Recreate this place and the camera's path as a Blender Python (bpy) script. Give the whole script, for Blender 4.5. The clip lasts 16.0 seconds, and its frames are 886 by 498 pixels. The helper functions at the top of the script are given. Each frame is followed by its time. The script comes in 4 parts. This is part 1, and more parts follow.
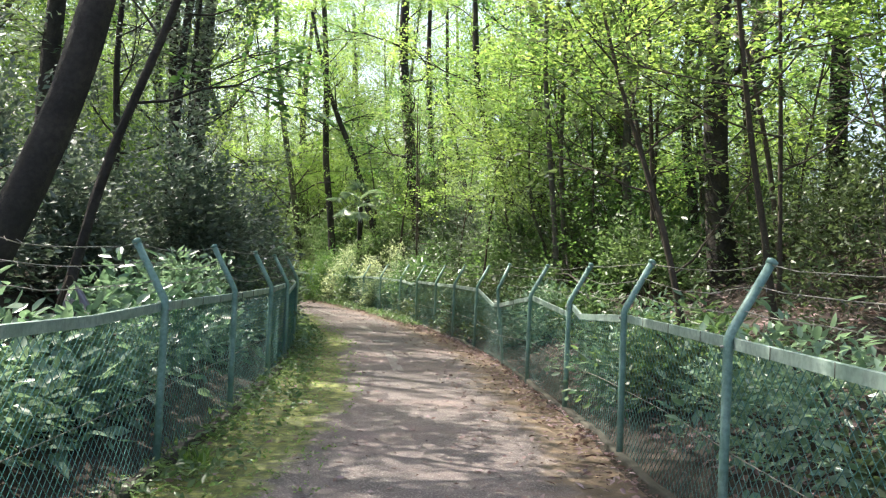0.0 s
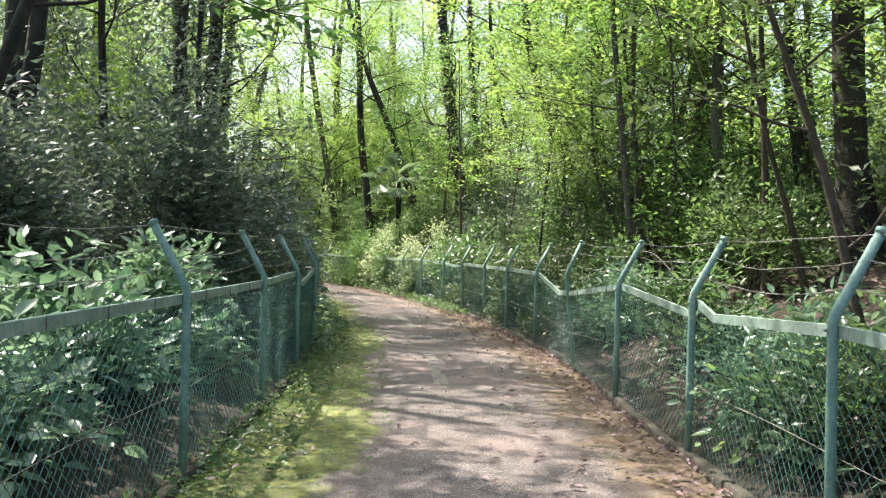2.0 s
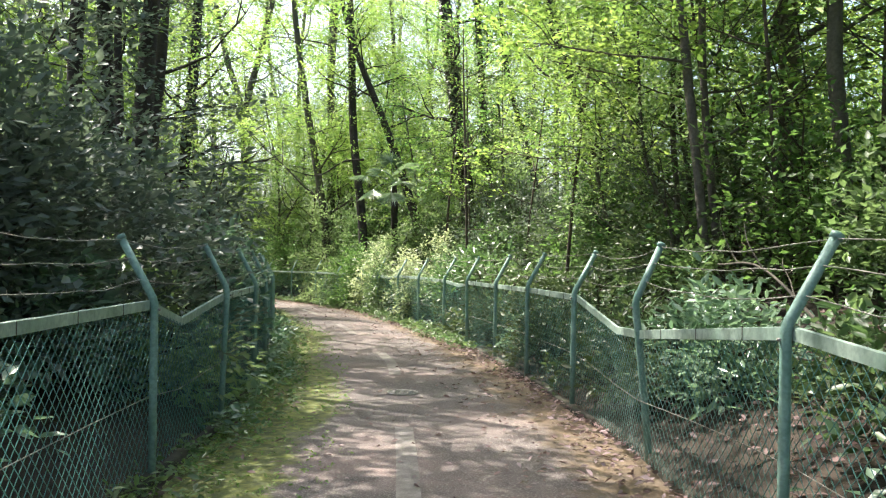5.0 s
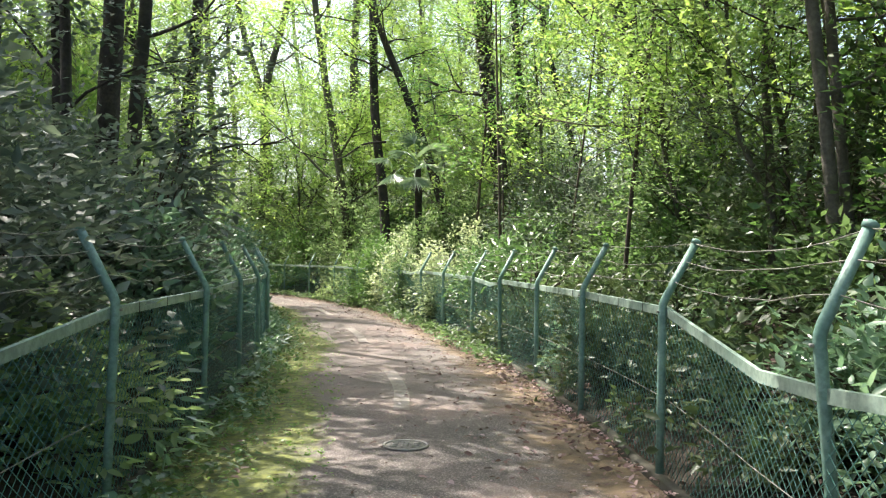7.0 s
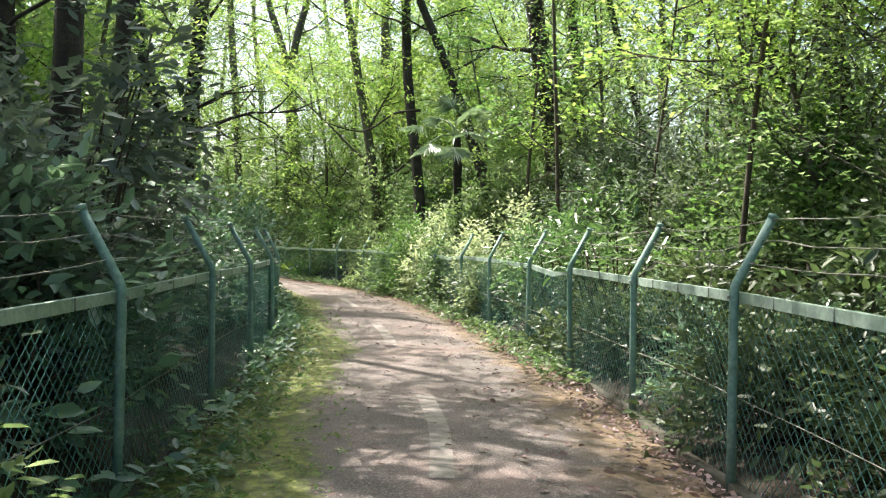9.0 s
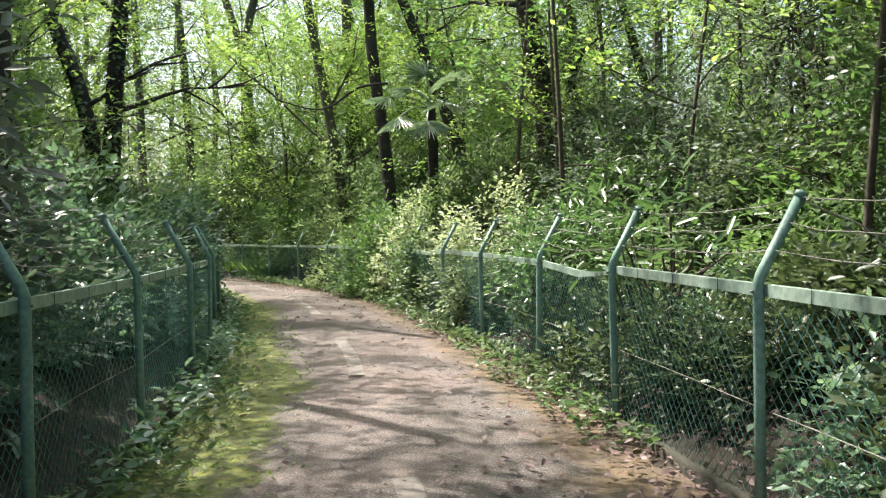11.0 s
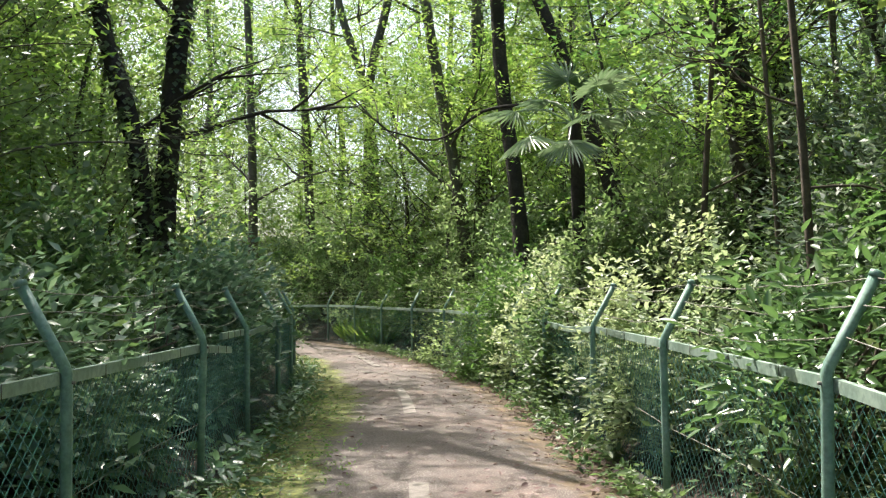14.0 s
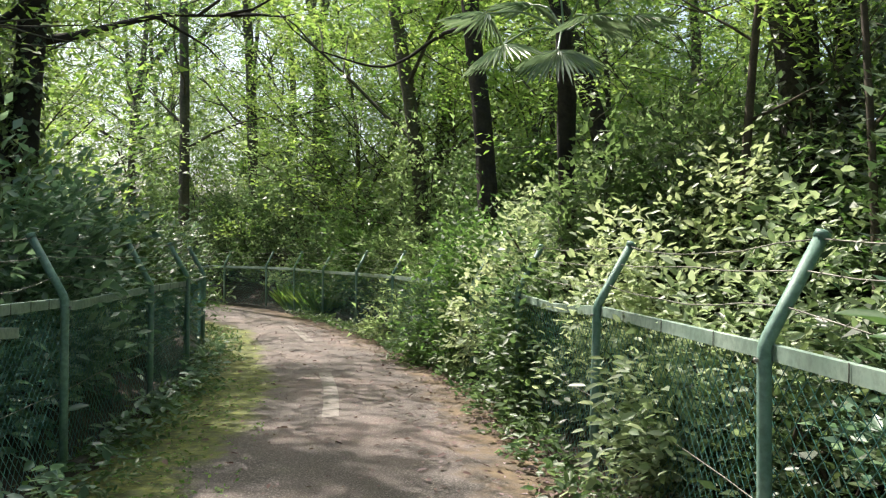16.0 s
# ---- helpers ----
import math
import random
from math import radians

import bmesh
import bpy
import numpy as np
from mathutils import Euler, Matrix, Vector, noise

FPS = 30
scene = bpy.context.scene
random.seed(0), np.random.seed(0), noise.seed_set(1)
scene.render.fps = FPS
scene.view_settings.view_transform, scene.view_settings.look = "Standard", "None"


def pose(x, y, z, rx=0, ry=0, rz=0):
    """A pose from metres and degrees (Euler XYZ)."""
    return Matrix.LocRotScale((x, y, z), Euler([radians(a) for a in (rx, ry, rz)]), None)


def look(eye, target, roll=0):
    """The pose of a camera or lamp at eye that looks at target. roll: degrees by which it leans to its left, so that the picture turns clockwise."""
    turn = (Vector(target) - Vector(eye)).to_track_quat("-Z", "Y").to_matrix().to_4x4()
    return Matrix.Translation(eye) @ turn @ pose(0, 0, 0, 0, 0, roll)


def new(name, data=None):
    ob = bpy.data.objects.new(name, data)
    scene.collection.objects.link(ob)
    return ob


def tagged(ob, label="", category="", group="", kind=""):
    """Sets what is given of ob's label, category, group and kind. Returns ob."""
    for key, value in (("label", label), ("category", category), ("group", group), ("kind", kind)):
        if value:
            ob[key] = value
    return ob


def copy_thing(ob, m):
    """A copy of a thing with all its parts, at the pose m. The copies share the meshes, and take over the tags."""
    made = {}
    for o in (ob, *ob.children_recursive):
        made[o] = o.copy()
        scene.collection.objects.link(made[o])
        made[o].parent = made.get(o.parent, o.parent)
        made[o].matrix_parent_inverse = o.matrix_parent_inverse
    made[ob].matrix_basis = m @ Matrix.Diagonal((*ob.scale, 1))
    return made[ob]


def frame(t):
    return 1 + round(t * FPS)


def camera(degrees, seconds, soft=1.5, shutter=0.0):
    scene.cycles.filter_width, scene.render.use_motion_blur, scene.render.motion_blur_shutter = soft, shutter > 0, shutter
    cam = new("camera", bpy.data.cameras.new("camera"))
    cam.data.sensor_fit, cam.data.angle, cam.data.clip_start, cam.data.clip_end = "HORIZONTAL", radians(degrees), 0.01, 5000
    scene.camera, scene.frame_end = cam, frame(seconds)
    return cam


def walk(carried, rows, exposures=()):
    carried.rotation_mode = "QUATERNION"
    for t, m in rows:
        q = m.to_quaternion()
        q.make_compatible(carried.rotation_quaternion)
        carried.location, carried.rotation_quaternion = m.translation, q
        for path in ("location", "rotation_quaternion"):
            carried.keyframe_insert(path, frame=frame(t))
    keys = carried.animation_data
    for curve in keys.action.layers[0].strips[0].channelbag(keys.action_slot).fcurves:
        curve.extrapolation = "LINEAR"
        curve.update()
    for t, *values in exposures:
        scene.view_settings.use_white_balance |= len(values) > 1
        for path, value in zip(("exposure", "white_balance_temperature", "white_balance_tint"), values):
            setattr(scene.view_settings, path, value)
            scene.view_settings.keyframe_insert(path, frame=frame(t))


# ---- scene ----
cam = camera(54.4, 16.0, soft=1.25)
METRES, EYE, TILT, LEAN, TURN = 22.0, 1.33, 0.0, 0.0, 0.0
ROWS = [
    (0.0, 0.0, 0.0, 0.0, -0.06, 1.44, -2.34),
    (0.5, -0.0054, 0.0311, 0.0005, 1.53, 0.77, -1.91),
    (1.0, -0.0052, 0.0615, 0.0003, 2.76, 0.4, -1.56),
    (1.5, -0.0056, 0.0935, 0.0004, 3.01, -0.02, -1.4),
    (2.0, -0.0048, 0.1222, 0.0006, 2.85, -0.0, -1.24),
    (2.5, -0.0067, 0.155, -0.0005, 2.93, -0.03, -1.18),
    (3.0, -0.005, 0.1858, -0.0011, 3.07, -0.12, -1.07),
    (3.5, -0.0062, 0.2181, -0.0017, 3.6, 0.15, -1.06),
    (4.0, -0.0037, 0.2501, -0.0016, 3.33, 0.56, -0.94),
    (6.5, -0.0054, 0.4013, -0.0009, 5.24, 1.41, -0.65),
    (7.0, -0.0076, 0.4329, -0.0004, 5.96, 0.64, -0.78),
    (7.5, -0.0108, 0.463, -0.0011, 7.03, 0.05, -0.87),
    (8.0, -0.0171, 0.4944, -0.0013, 8.03, -0.12, -1.09),
    (10.5, -0.0422, 0.6459, -0.0013, 7.79, -1.05, 0.05),
    (11.0, -0.0485, 0.6771, -0.0013, 6.43, -1.06, 1.03),
    (11.5, -0.0513, 0.7083, 0.0015, 5.56, 1.98, 2.16),
    (12.0, -0.0542, 0.7409, 0.0027, 9.87, 4.8, 1.53),
    (12.5, -0.0567, 0.7721, 0.0027, 11.66, 3.61, 0.36),
    (13.0, -0.0599, 0.8032, 0.0012, 13.26, 1.93, 0.37),
    (13.5, -0.068, 0.8356, 0.0029, 15.2, 1.88, 0.64),
    (14.0, -0.0721, 0.8682, 0.0025, 15.96, 2.89, 0.5),
    (14.5, -0.0802, 0.8987, 0.0023, 15.57, 3.3, -0.0),
    (15.0, -0.083, 0.9282, 0.0015, 14.67, 2.91, -0.39),
    (15.5, -0.0909, 0.9585, 0.0005, 13.99, 1.84, -0.7),
    (16.0, -0.0973, 0.9904, 0.0003, 13.43, 0.63, -0.85),
]
walk(cam, [(t, pose(0, 0, EYE, TILT, LEAN, TURN) @ pose(METRES * x, METRES * y, METRES * z, 90 + pitch, roll, yaw)) for t, x, y, z, yaw, pitch, roll in ROWS],
     [(0.0, 1.38), (2.0, 1.52), (4.0, 1.56), (6.5, 1.52), (8.0, 1.6), (11.0, 1.26), (12.5, 1.18), (14.0, 1.12), (16.0, 0.92)])

# ---------------------------------------------------------------- light
SUN_AZ = (-0.8, 0.6)            # towards the sun, in plan
SUN_EL = radians(58)
world = bpy.data.worlds.new("woodland_sky")
scene.world = world
world.use_nodes = True
wn = world.node_tree.nodes
sky = wn.new("ShaderNodeTexSky")
sky.sky_type = "NISHITA"
sky.sun_disc = False
sky.sun_elevation = SUN_EL
sky.sun_rotation = math.atan2(SUN_AZ[0], SUN_AZ[1])
sky.air_density, sky.dust_density, sky.ozone_density = 1.0, 4.0, 0.8
wn["Background"].inputs["Strength"].default_value = 0.15
world.node_tree.links.new(sky.outputs["Color"], wn["Background"].inputs["Color"])
sun = new("sun", bpy.data.lights.new("sun", "SUN"))
sun.data.energy = 5.0
sun.data.angle = radians(0.5)
sun.data.color = (1.0, 0.94, 0.84)
sun.matrix_world = look((-30, 34, 60), (-30 - SUN_AZ[0] * 10 * math.cos(SUN_EL), 34 - SUN_AZ[1] * 10 * math.cos(SUN_EL), 60 - 10 * math.sin(SUN_EL)))

# ---------------------------------------------------------------- materials
RNG = np.random.default_rng(7)


def material(name):
    m = bpy.data.materials.new(name)
    m.use_nodes = True
    return m, m.node_tree.nodes, m.node_tree.links, m.node_tree.nodes["Principled BSDF"]


def noise_tex(n, l, scale, detail=4, rough=0.6, coord=None):
    t = n.new("ShaderNodeTexNoise")
    t.inputs["Scale"].default_value, t.inputs["Detail"].default_value, t.inputs["Roughness"].default_value = scale, detail, rough
    if coord is not None:
        l.new(coord, t.inputs["Vector"])
    return t.outputs["Fac"]


def ramp(n, l, fac, stops):
    r = n.new("ShaderNodeValToRGB")
    while len(r.color_ramp.elements) < len(stops):
        r.color_ramp.elements.new(0.5)
    for e, (p, c) in zip(r.color_ramp.elements, stops):
        e.position, e.color = p, (*c, 1)
    l.new(fac, r.inputs["Fac"])
    return r.outputs["Color"]


def mix(n, l, fac, a, b, kind="MIX"):
    m = n.new("ShaderNodeMix")
    m.data_type, m.blend_type = "RGBA", kind
    for value, socket in ((fac, m.inputs["Factor"]), (a, m.inputs["A"]), (b, m.inputs["B"])):
        if isinstance(value, (int, float)):
            socket.default_value = value
        elif isinstance(value, tuple):
            socket.default_value = (*value, 1)
        else:
            l.new(value, socket)
    return m.outputs["Result"]


def bump(n, l, p, height, strength, distance):
    b = n.new("ShaderNodeBump")
    b.inputs["Strength"].default_value, b.inputs["Distance"].default_value = strength, distance
    l.new(height, b.inputs["Height"])
    l.new(b.outputs["Normal"], p.inputs["Normal"])


def plain(name, low, high, scale, rough, bump_scale=0, bump_mm=2, metal=0.0):
    """Two tones over large patches with a fine grain on top."""
    m, n, l, p = material(name)
    co = n.new("ShaderNodeTexCoord").outputs["Object"]
    big = noise_tex(n, l, scale, 5, 0.65, co)
    fine = noise_tex(n, l, scale * 9, 4, 0.6, co)
    c = ramp(n, l, big, [(0.35, low), (0.68, high)])
    dark = tuple(v * 0.55 for v in low)
    f = ramp(n, l, fine, [(0.42, (1, 1, 1)), (0.62, (0, 0, 0))])
    l.new(mix(n, l, f, mix(n, l, 0.45, c, dark), c), p.inputs["Base Color"])
    p.inputs["Roughness"].default_value = rough
    p.inputs["Metallic"].default_value = metal
    if bump_scale:
        bump(n, l, p, noise_tex(n, l, bump_scale, 6, 0.7, co), 0.6, bump_mm / 1000)
    return m


def leaf_material(name, tones, through_light, rough=0.42, spec=0.5):
    """Leaf: a coloured gloss sheet with light shining through, each leaf its own tone."""
    m, n, l, p = material(name)
    g = n.new("ShaderNodeNewGeometry")
    tones = [(r * 1.03, v, b * 1.5) for r, v, b in tones]
    k = len(tones)
    c = ramp(n, l, g.outputs["Random Per Island"], [(i / max(k - 1, 1), t) for i, t in enumerate(tones)])
    patch = noise_tex(n, l, 0.55, 3, 0.5, g.outputs["Position"])
    c = mix(n, l, ramp(n, l, patch, [(0.35, (0, 0, 0)), (0.7, (0.5, 0.5, 0.5))]), c, (tones[-1][0] * 1.2, tones[-1][1] * 1.1, tones[-1][2]))
    l.new(c, p.inputs["Base Color"])
    p.inputs["Roughness"].default_value = rough
    p.inputs["Specular IOR Level"].default_value = spec
    t = n.new("ShaderNodeBsdfTranslucent")
    bright = mix(n, l, 1.0, c, (2.15, 2.15, 1.65), "MULTIPLY")
    l.new(bright, t.inputs["Color"])
    s = n.new("ShaderNodeMixShader")
    s.inputs["Fac"].default_value = through_light
    l.new(p.outputs["BSDF"], s.inputs[1])
    l.new(t.outputs["BSDF"], s.inputs[2])
    l.new(s.outputs["Shader"], n["Material Output"].inputs["Surface"])
    return m


LEAF_MAPLE = leaf_material("maple_leaf", [(0.07, 0.15, 0.026), (0.11, 0.21, 0.034), (0.165, 0.265, 0.045), (0.23, 0.31, 0.07)], 0.5)
LEAF_CANOPY = leaf_material("canopy_leaf", [(0.035, 0.085, 0.02), (0.06, 0.135, 0.026), (0.1, 0.18, 0.038)], 0.44)
LEAF_DARK = leaf_material("evergreen_leaf", [(0.035, 0.062, 0.034), (0.07, 0.105, 0.055), (0.135, 0.175, 0.1)], 0.3, 0.46, 0.5)
LEAF_SHRUB = leaf_material("shrub_leaf", [(0.035, 0.078, 0.024), (0.065, 0.125, 0.034), (0.115, 0.175, 0.055)], 0.4, 0.42, 0.5)
# Pale leaf; on the shrubs at the bend the paleness stands for sunlight.
LEAF_PALE = leaf_material("pale_sunlit_leaf", [(0.15, 0.22, 0.08), (0.25, 0.33, 0.13), (0.38, 0.45, 0.22)], 0.32, 0.45, 0.45)
LEAF_LONG = leaf_material("glossy_long_leaf", [(0.035, 0.085, 0.022), (0.06, 0.13, 0.03), (0.1, 0.19, 0.048)], 0.25, 0.28, 0.7)
LEAF_COOL = leaf_material("bluish_ivy_leaf", [(0.046, 0.105, 0.048), (0.088, 0.175, 0.076), (0.18, 0.275, 0.135)], 0.34, 0.32, 0.7)
LEAF_SPRING = leaf_material("light_spring_leaf", [(0.085, 0.16, 0.045), (0.14, 0.225, 0.065), (0.22, 0.29, 0.12)], 0.5, 0.45, 0.45)
# Olive tones kept dark: the slope's canopy shade is put into the leaf colour.
LEAF_OLIVE = leaf_material("olive_leaf_darkened_for_shade", [(0.028, 0.055, 0.018), (0.05, 0.085, 0.026), (0.085, 0.12, 0.038)], 0.3)
LEAF_DRY = leaf_material("fallen_leaf", [(0.06, 0.035, 0.02), (0.12, 0.072, 0.042), (0.19, 0.13, 0.085), (0.3, 0.245, 0.18)], 0.1, 0.7, 0.2)
LEAF_GRASS = leaf_material("grass_blade", [(0.05, 0.12, 0.02), (0.1, 0.2, 0.03), (0.16, 0.24, 0.05)], 0.35)
LEAF_PALM = leaf_material("fan_palm_leaf", [(0.07, 0.14, 0.05), (0.11, 0.19, 0.075), (0.17, 0.24, 0.12)], 0.25, 0.25, 0.8)
LEAF_STRAW = leaf_material("dead_straw_leaf", [(0.32, 0.29, 0.22), (0.5, 0.47, 0.38)], 0.15, 0.6, 0.3)
BARK = plain("dark_bark", (0.02, 0.016, 0.013), (0.065, 0.052, 0.042), 3.0, 0.9, 16, 40)
# Bark lightened and greyed: distance haze is put into its colour.
BARK_FAR = plain("hazed_grey_bark", (0.055, 0.052, 0.038), (0.135, 0.125, 0.092), 3.0, 0.9, 16, 30)
BARK_PALE = plain("grey_bark", (0.07, 0.06, 0.048), (0.16, 0.14, 0.115), 3.5, 0.9, 20, 25)
TWIG = plain("twig", (0.05, 0.038, 0.026), (0.11, 0.085, 0.06), 6.0, 0.9)
PAINT = plain("weathered_green_paint", (0.13, 0.245, 0.2), (0.26, 0.385, 0.33), 5.0, 0.5, 60, 0.6)
PAINT_RAIL = plain("weathered_pale_green_rail_paint", (0.19, 0.28, 0.23), (0.38, 0.47, 0.405), 3.0, 0.5, 60, 0.6)
MESH_WIRE = plain("green_coated_wire", (0.05, 0.175, 0.16), (0.1, 0.275, 0.25), 5.0, 0.3)
BARB = plain("galvanised_barbed_wire", (0.18, 0.17, 0.15), (0.42, 0.4, 0.36), 8.0, 0.5, metal=0.5)
KERB = plain("mossy_concrete", (0.03, 0.032, 0.024), (0.085, 0.075, 0.055), 3.0, 0.95, 40, 4)
IRON = plain("worn_cast_iron", (0.2, 0.19, 0.17), (0.36, 0.34, 0.31), 14.0, 0.55, 80, 1)
IRON_DARK = plain("dirty_cast_iron", (0.06, 0.055, 0.05), (0.13, 0.12, 0.105), 14.0, 0.7, 80, 1)
LINE = plain("worn_white_line_paint", (0.175, 0.148, 0.134), (0.34, 0.305, 0.28), 11.0, 0.8, 90, 1)
SOIL = plain("leaf_litter_soil", (0.022, 0.016, 0.011), (0.062, 0.043, 0.03), 1.4, 0.95, 18, 25)


def road_material():
    m, n, l, p = material("brown_worn_asphalt")
    co = n.new("ShaderNodeTexCoord").outputs["Object"]
    big = noise_tex(n, l, 0.55, 5, 0.6, co)
    mid = noise_tex(n, l, 4.0, 6, 0.7, co)
    grit = noise_tex(n, l, 75, 3, 0.7, co)
    c = ramp(n, l, big, [(0.32, (0.075, 0.064, 0.062)), (0.5, (0.13, 0.102, 0.096)), (0.68, (0.22, 0.155, 0.14))])
    c = mix(n, l, ramp(n, l, mid, [(0.38, (0.8, 0.8, 0.8)), (0.56, (0, 0, 0))]), c, (0.085, 0.07, 0.066))
    c = mix(n, l, ramp(n, l, grit, [(0.5, (0, 0, 0)), (0.64, (0.75, 0.75, 0.75))]), c, (0.36, 0.32, 0.29))
    wear = n.new("ShaderNodeAttribute")
    wear.attribute_name = "moss"
    spots = noise_tex(n, l, 2.2, 6, 0.72, co)
    add = n.new("ShaderNodeMath")
    add.operation = "ADD"
    l.new(wear.outputs["Fac"], add.inputs[0])
    l.new(spots, add.inputs[1])
    fac = ramp(n, l, add.outputs[0], [(0.82, (0, 0, 0)), (1.12, (0.9, 0.9, 0.9))])
    moss = ramp(n, l, noise_tex(n, l, 9, 6, 0.75, co), [(0.32, (0.05, 0.052, 0.025)), (0.47, (0.1, 0.12, 0.032)), (0.68, (0.28, 0.29, 0.06))])
    c = mix(n, l, fac, c, moss)
    dust = n.new("ShaderNodeAttribute")
    dust.attribute_name = "dust"
    add2 = n.new("ShaderNodeMath")
    add2.operation = "ADD"
    l.new(dust.outputs["Fac"], add2.inputs[0])
    l.new(spots, add2.inputs[1])
    fac2 = ramp(n, l, add2.outputs[0], [(0.8, (0, 0, 0)), (1.15, (0.85, 0.85, 0.85))])
    c = mix(n, l, fac2, c, ramp(n, l, mid, [(0.35, (0.06, 0.045, 0.03)), (0.65, (0.19, 0.13, 0.07))]))
    l.new(c, p.inputs["Base Color"])
    p.inputs["Roughness"].default_value = 0.9
    bump(n, l, p, grit, 0.8, 0.008)
    return m


ROAD = road_material()

# ---------------------------------------------------------------- plan of the lane
RIGHT_POSTS = [(1.5, -4.2), (1.47, -2.1), (1.45, 0.0), (1.43, 2.1), (1.4, 4.2), (1.36, 6.38), (1.24, 8.4), (1.07, 10.42), (0.95, 12.75), (0.6, 14.8), (0.25, 16.9), (-0.12, 18.8), (-0.58, 20.75), (-1.1, 22.75),
               (-1.75, 24.85), (-2.45, 27.0), (-3.2, 29.0), (-4.0, 31.0), (-5.0, 33.0), (-6.1, 34.95), (-7.35, 36.8), (-8.7, 38.6), (-10.1, 40.4), (-11.6, 42.1), (-13.4, 43.3), (-15.4, 44.0), (-17.5, 44.4)]
LEFT_POSTS = [(-1.7, -3.2), (-1.7, -1.1), (-1.7, 1.1), (-1.71, 3.25), (-1.73, 5.4), (-1.78, 7.45), (-1.9, 9.6), (-2.1, 11.8), (-2.33, 13.75), (-2.72, 16.05), (-3.2, 18.25), (-3.6, 20.1), (-4.13, 22.2), (-4.85, 24.4),
              (-5.5, 26.25), (-6.25, 28.35), (-7.05, 30.35), (-8.0, 32.4), (-9.1, 34.3), (-10.45, 36.0), (-12.0, 37.5), (-13.8, 38.6), (-15.9, 39.2)]
MIDDLE = [(-0.1, -6), (-0.1, 0), (-0.15, 6), (-0.5, 11), (-1.25, 16.7), (-1.69, 18.95), (-2.64, 22.2), (-3.2, 24.2), (-4.74, 28.67), (-5.67, 30.93), (-7.4, 34.6), (-9.6, 38.2), (-12.2, 40.6), (-15.5, 41.8)]


def spline(points, step=0.25):
    p = np.array(points, float)
    p = np.vstack([2 * p[0] - p[1], p, 2 * p[-1] - p[-2]])
    out = []
    for i in range(1, len(p) - 2):
        n = max(2, int(np.linalg.norm(p[i + 1] - p[i]) / step))
        for t in np.arange(n) / n:
            a, b, c, d = p[i - 1], p[i], p[i + 1], p[i + 2]
            out.append(0.5 * (2 * b + (c - a) * t + (2 * a - 5 * b + 4 * c - d) * t * t + (3 * b - a - 3 * c + d) * t ** 3))
    out.append(p[-2])
    return np.array(out)


RIGHT_LINE = np.vstack([[1.6, -120], spline(RIGHT_POSTS, 1.0), [-60, 50]])
LEFT_LINE = np.vstack([[-1.9, -120], spline(LEFT_POSTS, 1.0), [-60, 45]])


def beyond(line, x, y, side):
    """Signed distance from a fence line, positive on the side away from the road."""
    q = np.stack([np.asarray(x, float), np.asarray(y, float)], -1)
    best = np.full(q.shape[:-1], 1e9)
    sign = np.zeros_like(best)
    for a, b in zip(line[:-1], line[1:]):
        ab = b - a
        t = np.clip(((q - a) @ ab) / (ab @ ab), 0, 1)
        v = q - (a + t[..., None] * ab)
        d = np.linalg.norm(v, axis=-1)
        s = np.sign(ab[0] * (q[..., 1] - a[1]) - ab[1] * (q[..., 0] - a[0])) * side
        sign = np.where(d < best - 1e-9, s, sign)
        best = np.minimum(best, d)
    return best * sign


def ground_z(x, y):
    x, y = np.asarray(x, float), np.asarray(y, float)
    r, l = beyond(RIGHT_LINE, x, y, -1), beyond(LEFT_LINE, x, y, 1)
    hr = np.maximum(r - 0.25, 0)
    hl = np.maximum(l - 0.2, 0)
    z = 5.6 * (1 - np.exp(-hr * 0.5 / 5.6)) + 2.8 * (1 - np.exp(-hl * 0.42 / 2.8))
    rough = 0.09 * np.sin(x * 1.9 + 0.6 * y) * np.cos(y * 1.3 - 0.4 * x) + 0.05 * np.sin(x * 4.7 - y * 3.9)
    return -0.03 + z + rough * np.clip((hr + hl) / 1.5, 0, 1)


# ---------------------------------------------------------------- mesh helpers
def link(name, data, parent=None, label=""):
    ob = new(name, data)
    ob.parent = parent
    return tagged(ob, label)


def mesh_from(name, verts, faces, mat, smooth=False):
    """A mesh from an array of points and one array of faces with equal corner counts (or several such arrays)."""
    me = bpy.data.meshes.new(name)
    groups = [np.asarray(f, np.int32) for f in (faces if isinstance(faces, list) else [faces]) if len(f)]
    loops = np.concatenate([g.ravel() for g in groups])
    totals = np.concatenate([np.full(len(g), g.shape[1], np.int32) for g in groups])
    me.vertices.add(len(verts))
    me.vertices.foreach_set("co", np.asarray(verts, np.float32).ravel())
    me.loops.add(len(loops))
    me.loops.foreach_set("vertex_index", loops)
    me.polygons.add(len(totals))
    me.polygons.foreach_set("loop_start", np.concatenate([[0], np.cumsum(totals)[:-1]]).astype(np.int32))
    me.polygons.foreach_set("loop_total", totals)
    if smooth:
        me.polygons.foreach_set("use_smooth", np.ones(len(totals), bool))
    me.materials.append(mat)
    me.update(calc_edges=True)
    return me


def unit(v):
    return v / np.maximum(np.linalg.norm(v, axis=-1, keepdims=True), 1e-9)


